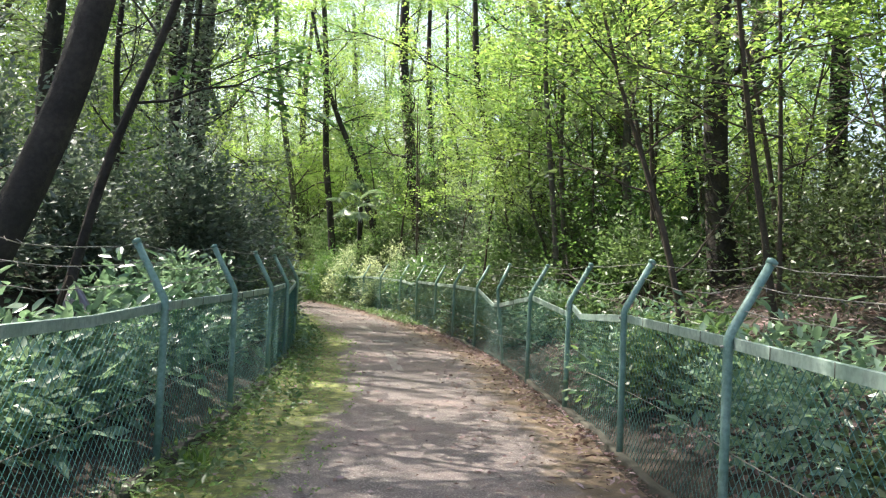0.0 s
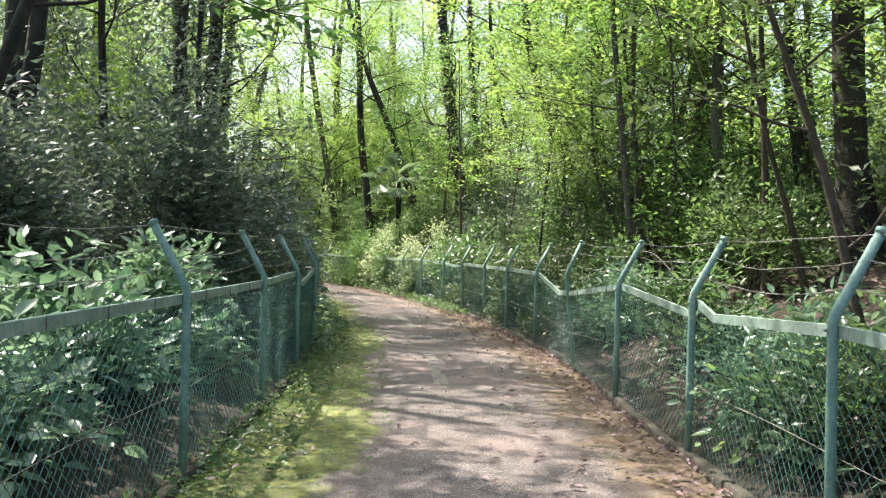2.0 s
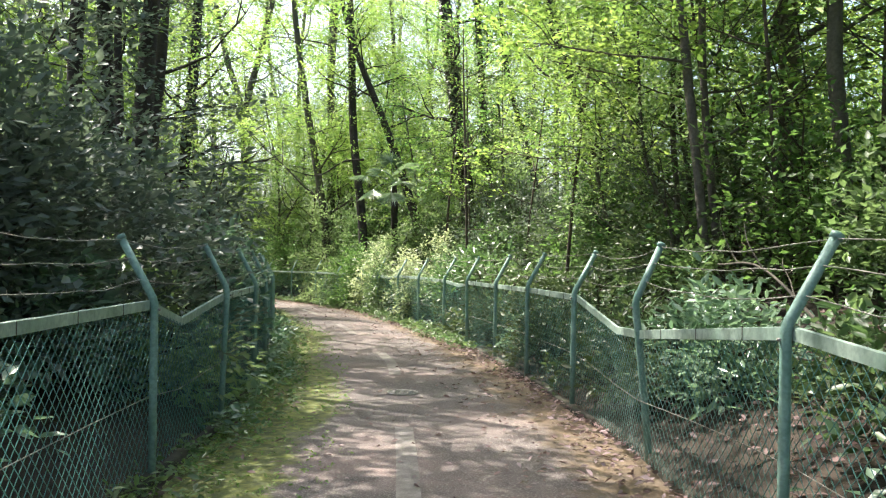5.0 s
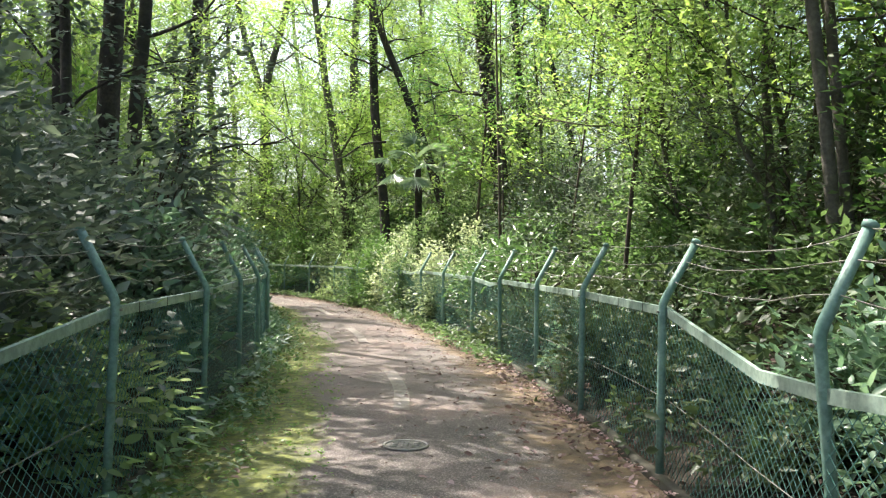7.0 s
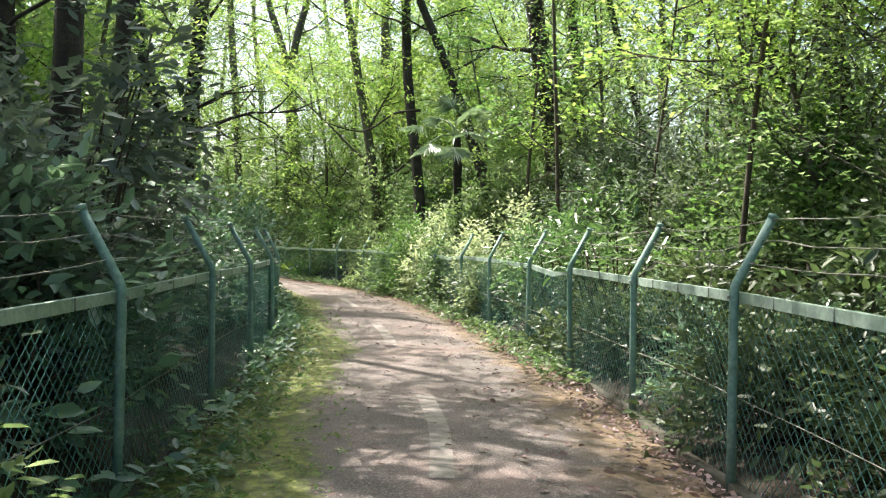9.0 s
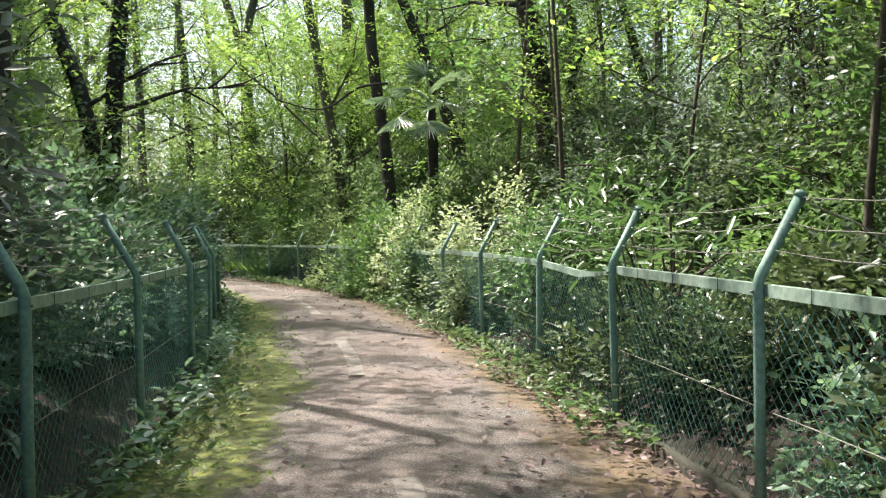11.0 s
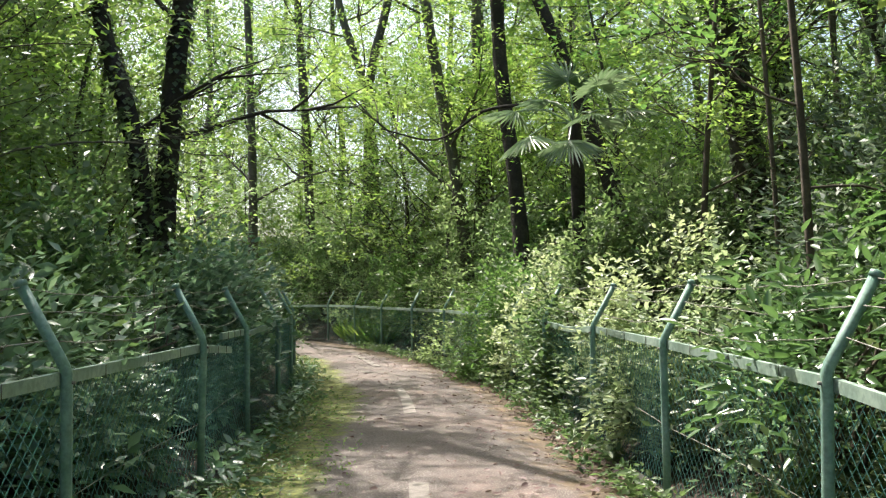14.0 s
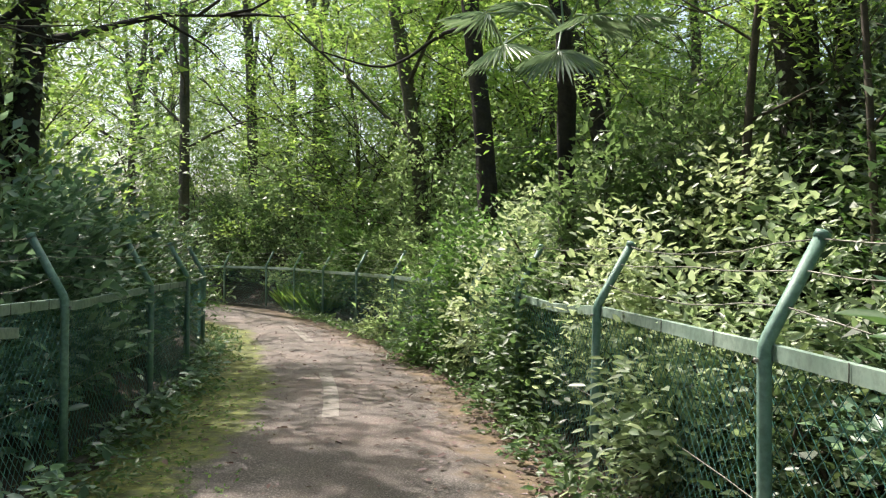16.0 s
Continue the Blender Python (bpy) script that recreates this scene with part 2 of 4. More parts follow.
class Tubes:
    """Collects round, tapering rods into one mesh."""

    def __init__(self):
        self.v, self.f, self.t, self.n = [], [], [], 0

    def add(self, pts, radii, sides=6, cap=False, lump=0.0):
        p = np.asarray(pts, float)
        k = len(p)
        r = np.broadcast_to(np.asarray(radii, float), (k,))
        tang = unit(np.gradient(p, axis=0))
        ref = np.array([0.0, 0, 1]) if abs(tang[0][2]) < 0.8 else np.array([1.0, 0, 0])
        u = unit(np.cross(tang, ref))
        w = np.cross(tang, u)
        a = np.arange(sides) / sides * 2 * np.pi
        rr = r[:, None] * (1 + lump * RNG.normal(size=(k, sides)))
        v = p[:, None] + rr[..., None] * (np.cos(a)[None, :, None] * u[:, None] + np.sin(a)[None, :, None] * w[:, None])
        i = (np.arange(k - 1)[:, None] * sides + np.arange(sides)[None]).ravel() + self.n
        j = (np.arange(k - 1)[:, None] * sides + (np.arange(sides)[None] + 1) % sides).ravel() + self.n
        self.v.append(v.reshape(-1, 3))
        self.f.append(np.stack([i, j, j + sides, i + sides], 1))
        if cap:
            e = self.n + (k - 1) * sides
            self.t.append(np.array([[e, e + s, e + s + 1] for s in range(1, sides - 1)]))
            self.t.append(np.array([[self.n, self.n + s + 1, self.n + s] for s in range(1, sides - 1)]))
        self.n += k * sides
        return self

    def mesh(self, name, mat, smooth=True):
        return mesh_from(name, np.concatenate(self.v), [np.concatenate(self.f)] + ([np.concatenate(self.t)] if self.t else []), mat, smooth)


def leaf_mesh(name, p, d, nrm, length, width, mat, fine=False, fold=0.18, simple=False):
    """Many leaves: each a blade folded along its rib. p foot, d the way it points, nrm its upper side."""
    d = unit(d)
    s = unit(np.cross(d, nrm))
    up = np.cross(s, d)
    L = np.broadcast_to(length, (len(p),))[:, None]
    W = np.broadcast_to(width, (len(p),))[:, None] * L * 0.5
    n = len(p)
    if simple:
        v = np.stack([p + s * W * 0.75, p + d * L - up * L * 0.1, p + d * L * 0.3 - s * W + up * W * fold], 1)
        f = np.arange(n * 3).reshape(n, 3)
    elif fine:
        droop = -0.16 * L * up
        v = np.stack([p, p + d * L * 0.28 + s * W * 0.85 + up * W * fold, p + d * L * 0.66 + s * W * 0.8 + up * W * fold + droop * 0.4, p + d * L + droop,
                      p + d * L * 0.66 - s * W * 0.8 + up * W * fold + droop * 0.4, p + d * L * 0.28 - s * W * 0.85 + up * W * fold], 1)
        b = np.arange(n)[:, None] * 6
        f = np.concatenate([b + [0, 1, 2, 3], b + [0, 3, 4, 5]])
    else:
        v = np.stack([p, p + d * L * 0.45 + s * W + up * W * fold, p + d * L - up * L * 0.08, p + d * L * 0.45 - s * W + up * W * fold], 1)
        b = np.arange(n)[:, None] * 4
        f = np.concatenate([b + [0, 1, 2], b + [0, 2, 3]])
    return mesh_from(name, v.reshape(-1, 3), f, mat)


def sprays(rng, feet, axes, per, reach, flat=0.35):
    """Leaves on both sides of short twigs that start at feet and run along axes. Returns foot, way and upper side of each leaf."""
    n = len(feet)
    axes = unit(axes)
    side = unit(np.cross(axes, [0, 0, 1.0]) + 1e-6)
    t = rng.random((n, per)) * reach
    sg = np.where(np.arange(per) % 2, 1.0, -1.0)[None]
    p = feet[:, None] + axes[:, None] * t[..., None] + rng.normal(size=(n, per, 3)) * reach * 0.12
    ang = rng.uniform(0.3, 1.3, (n, per)) * sg
    d = axes[:, None] * np.cos(ang)[..., None] + side[:, None] * np.sin(ang)[..., None] + rng.normal(size=(n, per, 3)) * 0.25
    nr = np.array([0, 0, 1.0]) + rng.normal(size=(n, per, 3)) * flat
    return p.reshape(-1, 3), d.reshape(-1, 3), nr.reshape(-1, 3)

# ---------------------------------------------------------------- ground and road
def build_ground():
    xs = np.concatenate([np.arange(-42, 30.1, 0.6)])
    ys = np.concatenate([np.arange(-20, 75.1, 0.6)])
    far = np.array([6, 14, 30, 60, 120, 300, 900, 2500.0])
    xs = np.concatenate([xs[0] - far[::-1], xs, xs[-1] + far])
    ys = np.concatenate([ys[0] - far[::-1], ys, ys[-1] + far])
    X, Y = np.meshgrid(xs, ys, indexing="ij")
    v = np.stack([X, Y, ground_z(X, Y)], -1).reshape(-1, 3)
    a = (np.arange(len(xs) - 1)[:, None] * len(ys) + np.arange(len(ys) - 1)[None]).ravel()
    f = np.stack([a, a + len(ys), a + len(ys) + 1, a + 1], 1)
    tagged(link("ground", mesh_from("ground", v, f, SOIL, True)), "brown woodland soil covered with dead leaves", "ground", kind="structure")


def build_road():
    L, R = spline(LEFT_POSTS, 0.2), spline(RIGHT_POSTS, 0.2)
    M = spline(MIDDLE, 0.2)
    rows, moss, dust = [], [], []
    w = np.array([0, 0.06, 0.14, 0.22, 0.3, 0.38, 0.46, 0.54, 0.62, 0.7, 0.78, 0.86, 0.94, 1.0])
    for m in M:
        a = L[np.argmin(((L - m) ** 2).sum(1))]
        b = R[np.argmin(((R - m) ** 2).sum(1))]
        across = np.linalg.norm(b - a)
        p = a + (b - a) * w[:, None]
        z = 0.035 * np.sin(np.pi * w) + 0.006 * np.sin(p[:, 0] * 2.1 + p[:, 1] * 1.3)
        rows.append(np.column_stack([p, z - 0.012]))
        fl, fr = w * across, (1 - w) * across
        edge = 0.82 + 0.1 * math.sin(m[1] * 0.9) + 0.05 * math.sin(m[1] * 2.3)
        moss.append(np.clip(0.42 + 1.15 * (edge - fl), 0, 1))
        dust.append(np.clip(0.74 - 0.6 * fr, 0, 1))
    k = len(w)
    v = np.concatenate(rows)
    a = (np.arange(len(M) - 1)[:, None] * k + np.arange(k - 1)[None]).ravel()
    me = mesh_from("road", v, np.stack([a, a + 1, a + k + 1, a + k], 1), ROAD, True)
    for name, values in (("moss", moss), ("dust", dust)):
        at = me.attributes.new(name, "FLOAT", "POINT")
        at.data.foreach_set("value", np.concatenate(values).astype(np.float32))
    tagged(link("road", me), "narrow worn reddish-brown asphalt lane with yellow moss along one side", "road", kind="structure")


def build_kerb(name, posts, side):
    """The low concrete strip along the foot of a fence."""
    line = spline(posts, 0.3)
    t = unit(np.gradient(line, axis=0))
    out = np.column_stack([-t[:, 1], t[:, 0]]) * side
    v, k = [], 6
    for p, o, i in zip(line, out, range(len(line))):
        wob = 0.012 * math.sin(i * 0.7) + 0.008 * math.sin(i * 1.9)
        for d, z in ((-0.03, -0.05), (-0.03, 0.045), (-0.02, 0.058), (0.03, 0.06), (0.04, 0.05), (0.04, -0.05)):
            v.append((*(p + o * (d + wob)), z + wob * 0.6))
    a = (np.arange(len(line) - 1)[:, None] * k + np.arange(k - 1)[None]).ravel()
    tagged(link(name, mesh_from(name, v, np.stack([a, a + 1, a + k + 1, a + k], 1), KERB)), "low mossy concrete strip along the fence foot", "kerb", kind="structure")


def build_dash(start, length):
    M = spline(MIDDLE, 0.06)
    M = M[(M[:, 1] > start) & (M[:, 1] < start + length)]
    t = unit(np.gradient(M, axis=0))
    o = np.column_stack([t[:, 1], -t[:, 0]])
    v, f = [], []
    cells = 6
    for i in range(len(M) - 1):
        for c in range(cells):
            w0, w1 = (c / cells - 0.5) * 0.14, ((c + 1) / cells - 0.5) * 0.14
            b = len(v)
            for p, q in ((M[i], w0), (M[i], w1), (M[i + 1], w1), (M[i + 1], w0)):
                oo = o[i] if p is M[i] else o[i + 1]
                v.append((*(p + oo * q), 0.03))
            f.append((b, b + 1, b + 2, b + 3))
    tagged(link("centre_line_dash", mesh_from("centre_line_dash", v, np.array(f), LINE)), "faded and broken white centre line dash on asphalt", "road marking", "centre line dashes")


def ring(tb, c, r, z, thick):
    a = np.linspace(0, 2 * np.pi, 41)
    tb.add(np.column_stack([c[0] + r * np.cos(a), c[1] + r * np.sin(a), np.full(41, z)]), thick, 5)


def build_manhole():
    c = (-1.03, 15.45)
    top = tagged(new("manhole_cover"), "small round worn cast-iron cover set in the asphalt", "manhole cover")
    top.location = (*c, 0.024)
    a = np.linspace(0, 2 * np.pi, 40, endpoint=False)
    v = [(0.135 * math.cos(t), 0.135 * math.sin(t), 0.004) for t in a] + [(0.145 * math.cos(t), 0.145 * math.sin(t), -0.01) for t in a]
    me = bpy.data.meshes.new("lid")
    me.from_pydata(v, [], [tuple(range(40))] + [(i, i + 40, (i + 1) % 40 + 40, (i + 1) % 40) for i in range(40)])
    me.materials.append(IRON_DARK)
    link("lid", me, top)
    tb = Tubes()
    ring(tb, (0, 0), 0.152, 0.002, 0.01)
    link("rim", tb.mesh("rim", IRON), top, "pale worn rim")
    for i in range(9):
        tb = Tubes()
        x, y = (i % 3 - 1) * 0.075, (i // 3 - 1) * 0.06
        tb.add([(x - 0.024, y, 0.005), (x + 0.024, y, 0.005)], 0.008, 5, True)
        link("raised_bar", tb.mesh("raised_bar", IRON), top)


# ---------------------------------------------------------------- fences
CAP = Tubes().add([(0, 0, -0.012), (0, 0, 0.012), (0, 0, 0.02)], (0.03, 0.03, 0.012), 8, True).mesh("cap", PAINT)


def build_fence(posts, side, label, knees, lean, broken=(), heights={}):
    fence = tagged(new("chain_link_fence"), label, "fence", "fences along the lane")
    p = np.array(posts)
    t = unit(np.gradient(p, axis=0))
    out = np.column_stack([-t[:, 1], t[:, 0]]) * side
    tops, strands = [], [[], [], []]
    for i, (b, o) in enumerate(zip(p, out)):
        rng = np.random.default_rng(100 + i)
        dx, dy = lean.get(i, (rng.normal() * 0.012, rng.normal() * 0.012))
        h = 1.07 + rng.normal() * 0.008
        foot, knee = np.array([*b, -0.06]), np.array([b[0] + dx, b[1] + dy, h])
        arm = knee + np.array([*(o * 0.2), 0.37]) + np.array([dx, dy, 0]) * 0.3
        path = [foot, foot * 0.5 + knee * 0.5, knee - (0, 0, 0.05), knee - (0, 0, 0.015), knee + (arm - knee) * 0.06, knee + (arm - knee) * 0.15, arm]
        post = link("post", Tubes().add(path, (0.025, 0.025, 0.025, 0.025, 0.025, 0.025, 0.024), 8, True).mesh("post", PAINT), fence)
        cap = link("cap", CAP, post)
        cap.matrix_basis = Matrix.Translation(arm) @ Vector(arm - knee).to_track_quat("Z", "Y").to_matrix().to_4x4()
        # small bolt where the rail is fixed
        bolt = Tubes().add([(*(knee[:2] - o * 0.036), h - 0.05), (*(knee[:2] - o * 0.02), h - 0.05)], 0.008, 6, True)
        link("bolt", bolt.mesh("bolt", IRON), post)
        tops.append(np.array([*(knee[:2] + o * 0.034), heights.get(i, 1.03 + rng.normal() * 0.008)]))
        for s, fr in zip(strands, (0.35, 0.68, 0.97)):
            s.append(knee + (arm - knee) * fr)
    for i in range(len(p) - 1):
        rng = np.random.default_rng(300 + i)
        pts = [tops[i]]
        for fr, dz, do in knees.get(i, ()):
            q = tops[i] * (1 - fr) + tops[i + 1] * fr
            pts.append(q + np.array([*(out[i] * do), dz]))
        pts.append(tops[i + 1])
        pts = np.array(pts)
        span = tops[i + 1] - tops[i]
        W = np.linalg.norm(span[:2])
        e = np.array([*(span[:2] / W), 0])
        o3 = np.array([*out[i], 0])
        pieces = [pts]
        if i in broken:
            cut = tops[i] + span * 0.66
            cut2 = tops[i] + span * 0.52
            pieces = [np.array([tops[i], cut - (0, 0, 0.11)]), np.array([cut2 + o3 * 0.03 + (0, 0, 0.02), tops[i + 1]])]
        for piece in pieces:
            bm = bmesh.new()
            last = None
            for q in piece:
                r4 = [bm.verts.new(q + o3 * a + np.array([0, 0, c])) for a, c in ((-0.012, -0.027), (0.014, -0.029), (0.014, 0.025), (0.006, 0.03), (-0.012, 0.027))]
                if last:
                    for k in range(5):
                        bm.faces.new((last[k], last[(k + 1) % 5], r4[(k + 1) % 5], r4[k]))
                else:
                    bm.faces.new(r4)
                last = r4
            bm.faces.new(last[::-1])
            bmesh.ops.recalc_face_normals(bm, faces=bm.faces)
            me = bpy.data.meshes.new("rail")
            bm.to_mesh(me)
            bm.free()
            me.materials.append(PAINT_RAIL)
            rail = link("rail", me, fence, "pale weathered green top rail")
            if p[i][1] < 31:
                for fr in (0.22, 0.5, 0.78):
                    c = piece[0] * (1 - fr) + piece[-1] * fr
                    if len(piece) > 2:
                        continue
                    tb = Tubes().add([c - o3 * 0.016 - (0, 0, 0.03), c - o3 * 0.016 + (0, 0, 0.03)], 0.0022, 4, True)
                    link("clip", tb.mesh("clip", IRON_DARK), rail)
        # the diamond mesh below the rail
        pu = np.linalg.norm((pts - pts[0])[:, :2], axis=1)
        bow = rng.uniform(0.01, 0.05)
        tb = Tubes()
        pitch = 0.078

        def at(u, v, off):
            hi = np.interp(u, pu, pts[:, 2]) - 0.02
            vv = 0.05 + v * (hi - 0.05) / 0.98
            bulge = bow * np.sin(np.pi * np.clip(u / W, 0, 1)) * np.sin(np.pi * v / 0.98)
            base = tops[i][None, :2] + e[None, :2] * u[:, None] + out[i][None] * (bulge + off)[:, None]
            return np.column_stack([base, vv])

        steps = 6 if -1 < p[i][1] < 31 else 2
        for sgn in (1, -1):
            for u0 in np.arange(-0.98, W + 0.98, pitch):
                v0, v1 = 0.0, 0.98
                if sgn > 0:
                    v0, v1 = max(0.0, -u0), min(0.98, W - u0)
                else:
                    v0, v1 = max(0.0, u0 - W), min(0.98, u0)
                if v1 - v0 < 0.03:
                    continue
                v = np.linspace(v0, v1, steps)
                tb.add(at(u0 + sgn * v, v, np.full(steps, 0.0025 * sgn)), 0.0021, 3)
        link("mesh_panel", tb.mesh("mesh_panel", MESH_WIRE), fence, "green coated diamond wire mesh")
        tb = Tubes().add(at(np.linspace(0, W, 6), np.full(6, 0.46), np.full(6, -0.006)), 0.0028, 4)
        link("tension_wire", tb.mesh("tension_wire", BARB), fence, "grey tension wire")
    for k, s in enumerate(strands):
        rng = np.random.default_rng(500 + k)
        tb = Tubes()
        for a, b in zip(s[:-1], s[1:]):
            sag = rng.uniform(0.01, 0.07)
            q = np.linspace(0, 1, 8)
            c = a + (b - a) * q[:, None]
            c[:, 2] -= sag * 4 * q * (1 - q)
            c[1:-1] += rng.normal(size=(6, 3)) * 0.006
            tb.add(c, 0.0026, 4)
            if -1 < a[1] < 31:
                for fr in np.arange(0.05, 1, 0.06):
                    m = a + (b - a) * fr - np.array([0, 0, sag * 4 * fr * (1 - fr)])
                    w = unit(rng.normal(size=3)) * 0.018
                    tb.add([m - w, m + w], 0.0019, 3)
        link("barbed_wire", tb.mesh("barbed_wire", BARB), fence, "rusty grey barbed wire strand")
    return fence, strands


build_ground()
build_road()
build_kerb("kerb_right", RIGHT_POSTS, -1)
build_kerb("kerb_left", LEFT_POSTS, 1)
for start in (11.0, 16.75, 22.5, 28.4, 34.2):
    build_dash(start, 2.6)
build_manhole()
right_fence, right_wires = build_fence(RIGHT_POSTS, -1, "weathered green chain-link fence with bent rail and barbed wire arms",
                          {6: ((0.12, -0.09, 0.02),), 8: ((0.33, -0.08, 0.02),), 12: ((0.45, -0.06, 0.02),), 5: ((0.85, -0.08, 0.02),), 15: ((0.5, -0.03, 0.0),)}, {8: (-0.12, -0.1)}, heights={8: 0.86})
left_fence, left_wires = build_fence(LEFT_POSTS, 1, "green chain-link fence with pale rail beside the mossy verge",
                         {7: ((0.42, -0.14, 0.03),), 14: ((0.12, -0.03, 0.0),), 3: ((0.5, -0.02, 0),)}, {}, broken=(13,))
# a snapped strand curls down beside a post
post_top = right_wires[2][11]
curl = [post_top + np.array(d) for d in ((0, 0, 0), (0.12, 0.05, -0.06), (0.27, 0.02, -0.13), (0.36, -0.03, -0.26), (0.37, -0.05, -0.4), (0.3, -0.08, -0.5))]
link("loose_wire", Tubes().add(spline(curl, 0.05), 0.004, 5).mesh("loose_wire", BARB), right_fence, "curled snapped barbed wire")

# ---------------------------------------------------------------- plants
def lift(x, y):
    return float(ground_z(np.array([x]), np.array([y]))[0])


def limb_path(rng, a, way, length, droop=0.0, n=6):
    w = unit(np.asarray(way, float))
    pts = [np.asarray(a, float)]
    for i in range(n - 1):
        w = unit(w + rng.normal(size=3) * 0.16 + np.array([0, 0, 0.06 - droop]))
        pts.append(pts[-1] + w * length / (n - 1))
    return np.array(pts)


def along(path, fr):
    x = np.clip(fr, 0, 1) * (len(path) - 1)
    i = np.minimum(x.astype(int), len(path) - 2)
    f = (x - i)[:, None]
    return path[i] * (1 - f) + path[i + 1] * f


IVY = "tall dark ivy-clad tree trunk with green crown"


def build_tree(x, y, offsets, r0, r1, leaf, seed, label, limbs=8, spread=3.0, leaves=9000, size=0.12, low=0.22, bark=None, name="tree", tier=0.3, lod=9, simple=False):
    """A tree: bent tapering trunk through the offsets from its foot, limbs, and a crown of leaf sprays along the limbs."""
    rng = np.random.default_rng(seed)
    simple = simple or y > 28
    # Trees past y = 36 get the bark with haze in its colour.
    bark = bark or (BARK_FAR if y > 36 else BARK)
    foot = np.array([x, y, lift(x, y) - 0.15])
    top = tagged(new(name), label, "tree", "woodland trees")
    top.location = foot
    leaves = int(leaves * 0.53)
    path = spline([(0, 0, 0)] + list(offsets), 0.35)
    rad = np.linspace(1, 0, len(path)) ** 0.8 * (r0 - r1) + r1
    rad[:3] *= (1.5, 1.25, 1.08)[:len(rad[:3])]
    link("trunk", Tubes().add(path, rad, lod, lump=0.05).mesh("trunk", bark), top)
    if label == IVY:
        k = 1000
        f = rng.uniform(0.05, 0.75, k)
        a = rng.random(k) * 6.28
        o = np.column_stack([np.cos(a), np.sin(a), rng.normal(size=k) * 0.2])
        c = along(path, f) + o * (r0 * (1 - 0.5 * f) + 0.02)[:, None]
        link("ivy", leaf_mesh("ivy", c, o * 0.6 + (0, 0, -0.7), o + (0, 0, 0.4), rng.uniform(0.06, 0.12, k), 0.8, LEAF_OLIVE), top, "dark clinging ivy leaves")
    feet, axes = [], []
    per = 10
    need = max(leaves // per, 10)
    share = max(need // limbs, 3)
    for i in range(limbs):
        fr = low + (1 - low) * (i + rng.random()) / limbs
        a = along(path, np.array([fr]))[0]
        ang = i * 2.4 + rng.random() * 0.9
        reach = spread * (1.15 - 0.5 * fr) * rng.uniform(0.7, 1.2)
        lp = limb_path(rng, a, (math.cos(ang), math.sin(ang), rng.uniform(0.15, 0.8)), reach)
        tb = Tubes()
        lr = max(0.012, r0 * (1 - 0.75 * fr) * 0.42)
        tb.add(lp, np.linspace(lr, 0.006, len(lp)), 5)
        subs = [lp]
        for j in range(4):
            s = along(lp, np.array([rng.uniform(0.3, 0.9)]))[0]
            sp = limb_path(rng, s, unit(lp[-1] - lp[0]) + rng.normal(size=3) * (0.7, 0.7, 0.3), reach * rng.uniform(0.35, 0.6), 0.04, 4)
            tb.add(sp, np.linspace(lr * 0.45, 0.004, 4), 4)
            subs.append(sp)
        link("limb", tb.mesh("limb", bark), top)
        for sp in subs:
            n = max(2, share // len(subs))
            f = rng.uniform(0.25, 1.0, n)
            q = along(sp, f) + rng.normal(size=(n, 3)) * (tier, tier, tier * 0.35) * reach * 0.3
            feet.append(q)
            ax = unit(sp[-1] - sp[0]) + rng.normal(size=(n, 3)) * (0.7, 0.7, 0.2)
            axes.append(ax)
    feet, axes = np.concatenate(feet), np.concatenate(axes)
    p, d, nr = sprays(rng, feet, axes, per, size * 4.2)
    link("crown", leaf_mesh("crown", p, d, nr, size * rng.uniform(0.7, 1.2, len(p)), 0.55, leaf, simple=simple), top)
    return top


def build_shrub(x, y, rx, ry, h, leaf, seed, label, count=5000, size=0.09, width=0.45, fine=False, name="shrub", lift_by=0.0, flat=0.5, hollow=0.5, droop=0.0, simple=False):
    """A shrub: several stems from one foot, and leaf sprays through an uneven, gappy dome."""
    simple = simple or y > 31
    rng = np.random.default_rng(seed)
    top = tagged(new(name), label, "shrub", "undergrowth shrubs")
    top.location = (x, y, lift(x, y) - 0.03)
    per = 7
    n = max(count // per, 12)
    lobes = unit(rng.normal(size=(9, 3)) * (1, 1, 0.7) + (0, 0, 0.4)) * rng.uniform(0.5, 0.85, (9, 1))
    pick = rng.integers(0, 9, n)
    q = lobes[pick] + unit(rng.normal(size=(n, 3))) * (rng.random((n, 1)) ** hollow) * rng.uniform(0.28, 0.5, (9, 1))[pick]
    q[:, 2] = np.abs(q[:, 2])
    c = q * (rx, ry, h * 0.8) + (0, 0, lift_by)
    ax = unit(q + rng.normal(size=(n, 3)) * 0.5) + (0, 0, 0.1 - droop)
    tb = Tubes()
    for k in rng.choice(n, min(16, n), replace=False):
        mid = c[k] * (0.45, 0.45, 0.6) + rng.normal(size=3) * 0.06
        tb.add(spline([(rng.normal() * 0.06, rng.normal() * 0.06, -0.1), mid, c[k]], 0.25), 0.009, 4)
    tagged(link("branchwork", tb.mesh("branchwork", TWIG), top), kind="stuff")
    p, d, nr = sprays(rng, c, ax, per, size * 3.2, flat)
    link("foliage", leaf_mesh("foliage", p, d, nr, size * rng.uniform(0.6, 1.25, len(p)), width, leaf, fine, simple=simple), top)
    return top


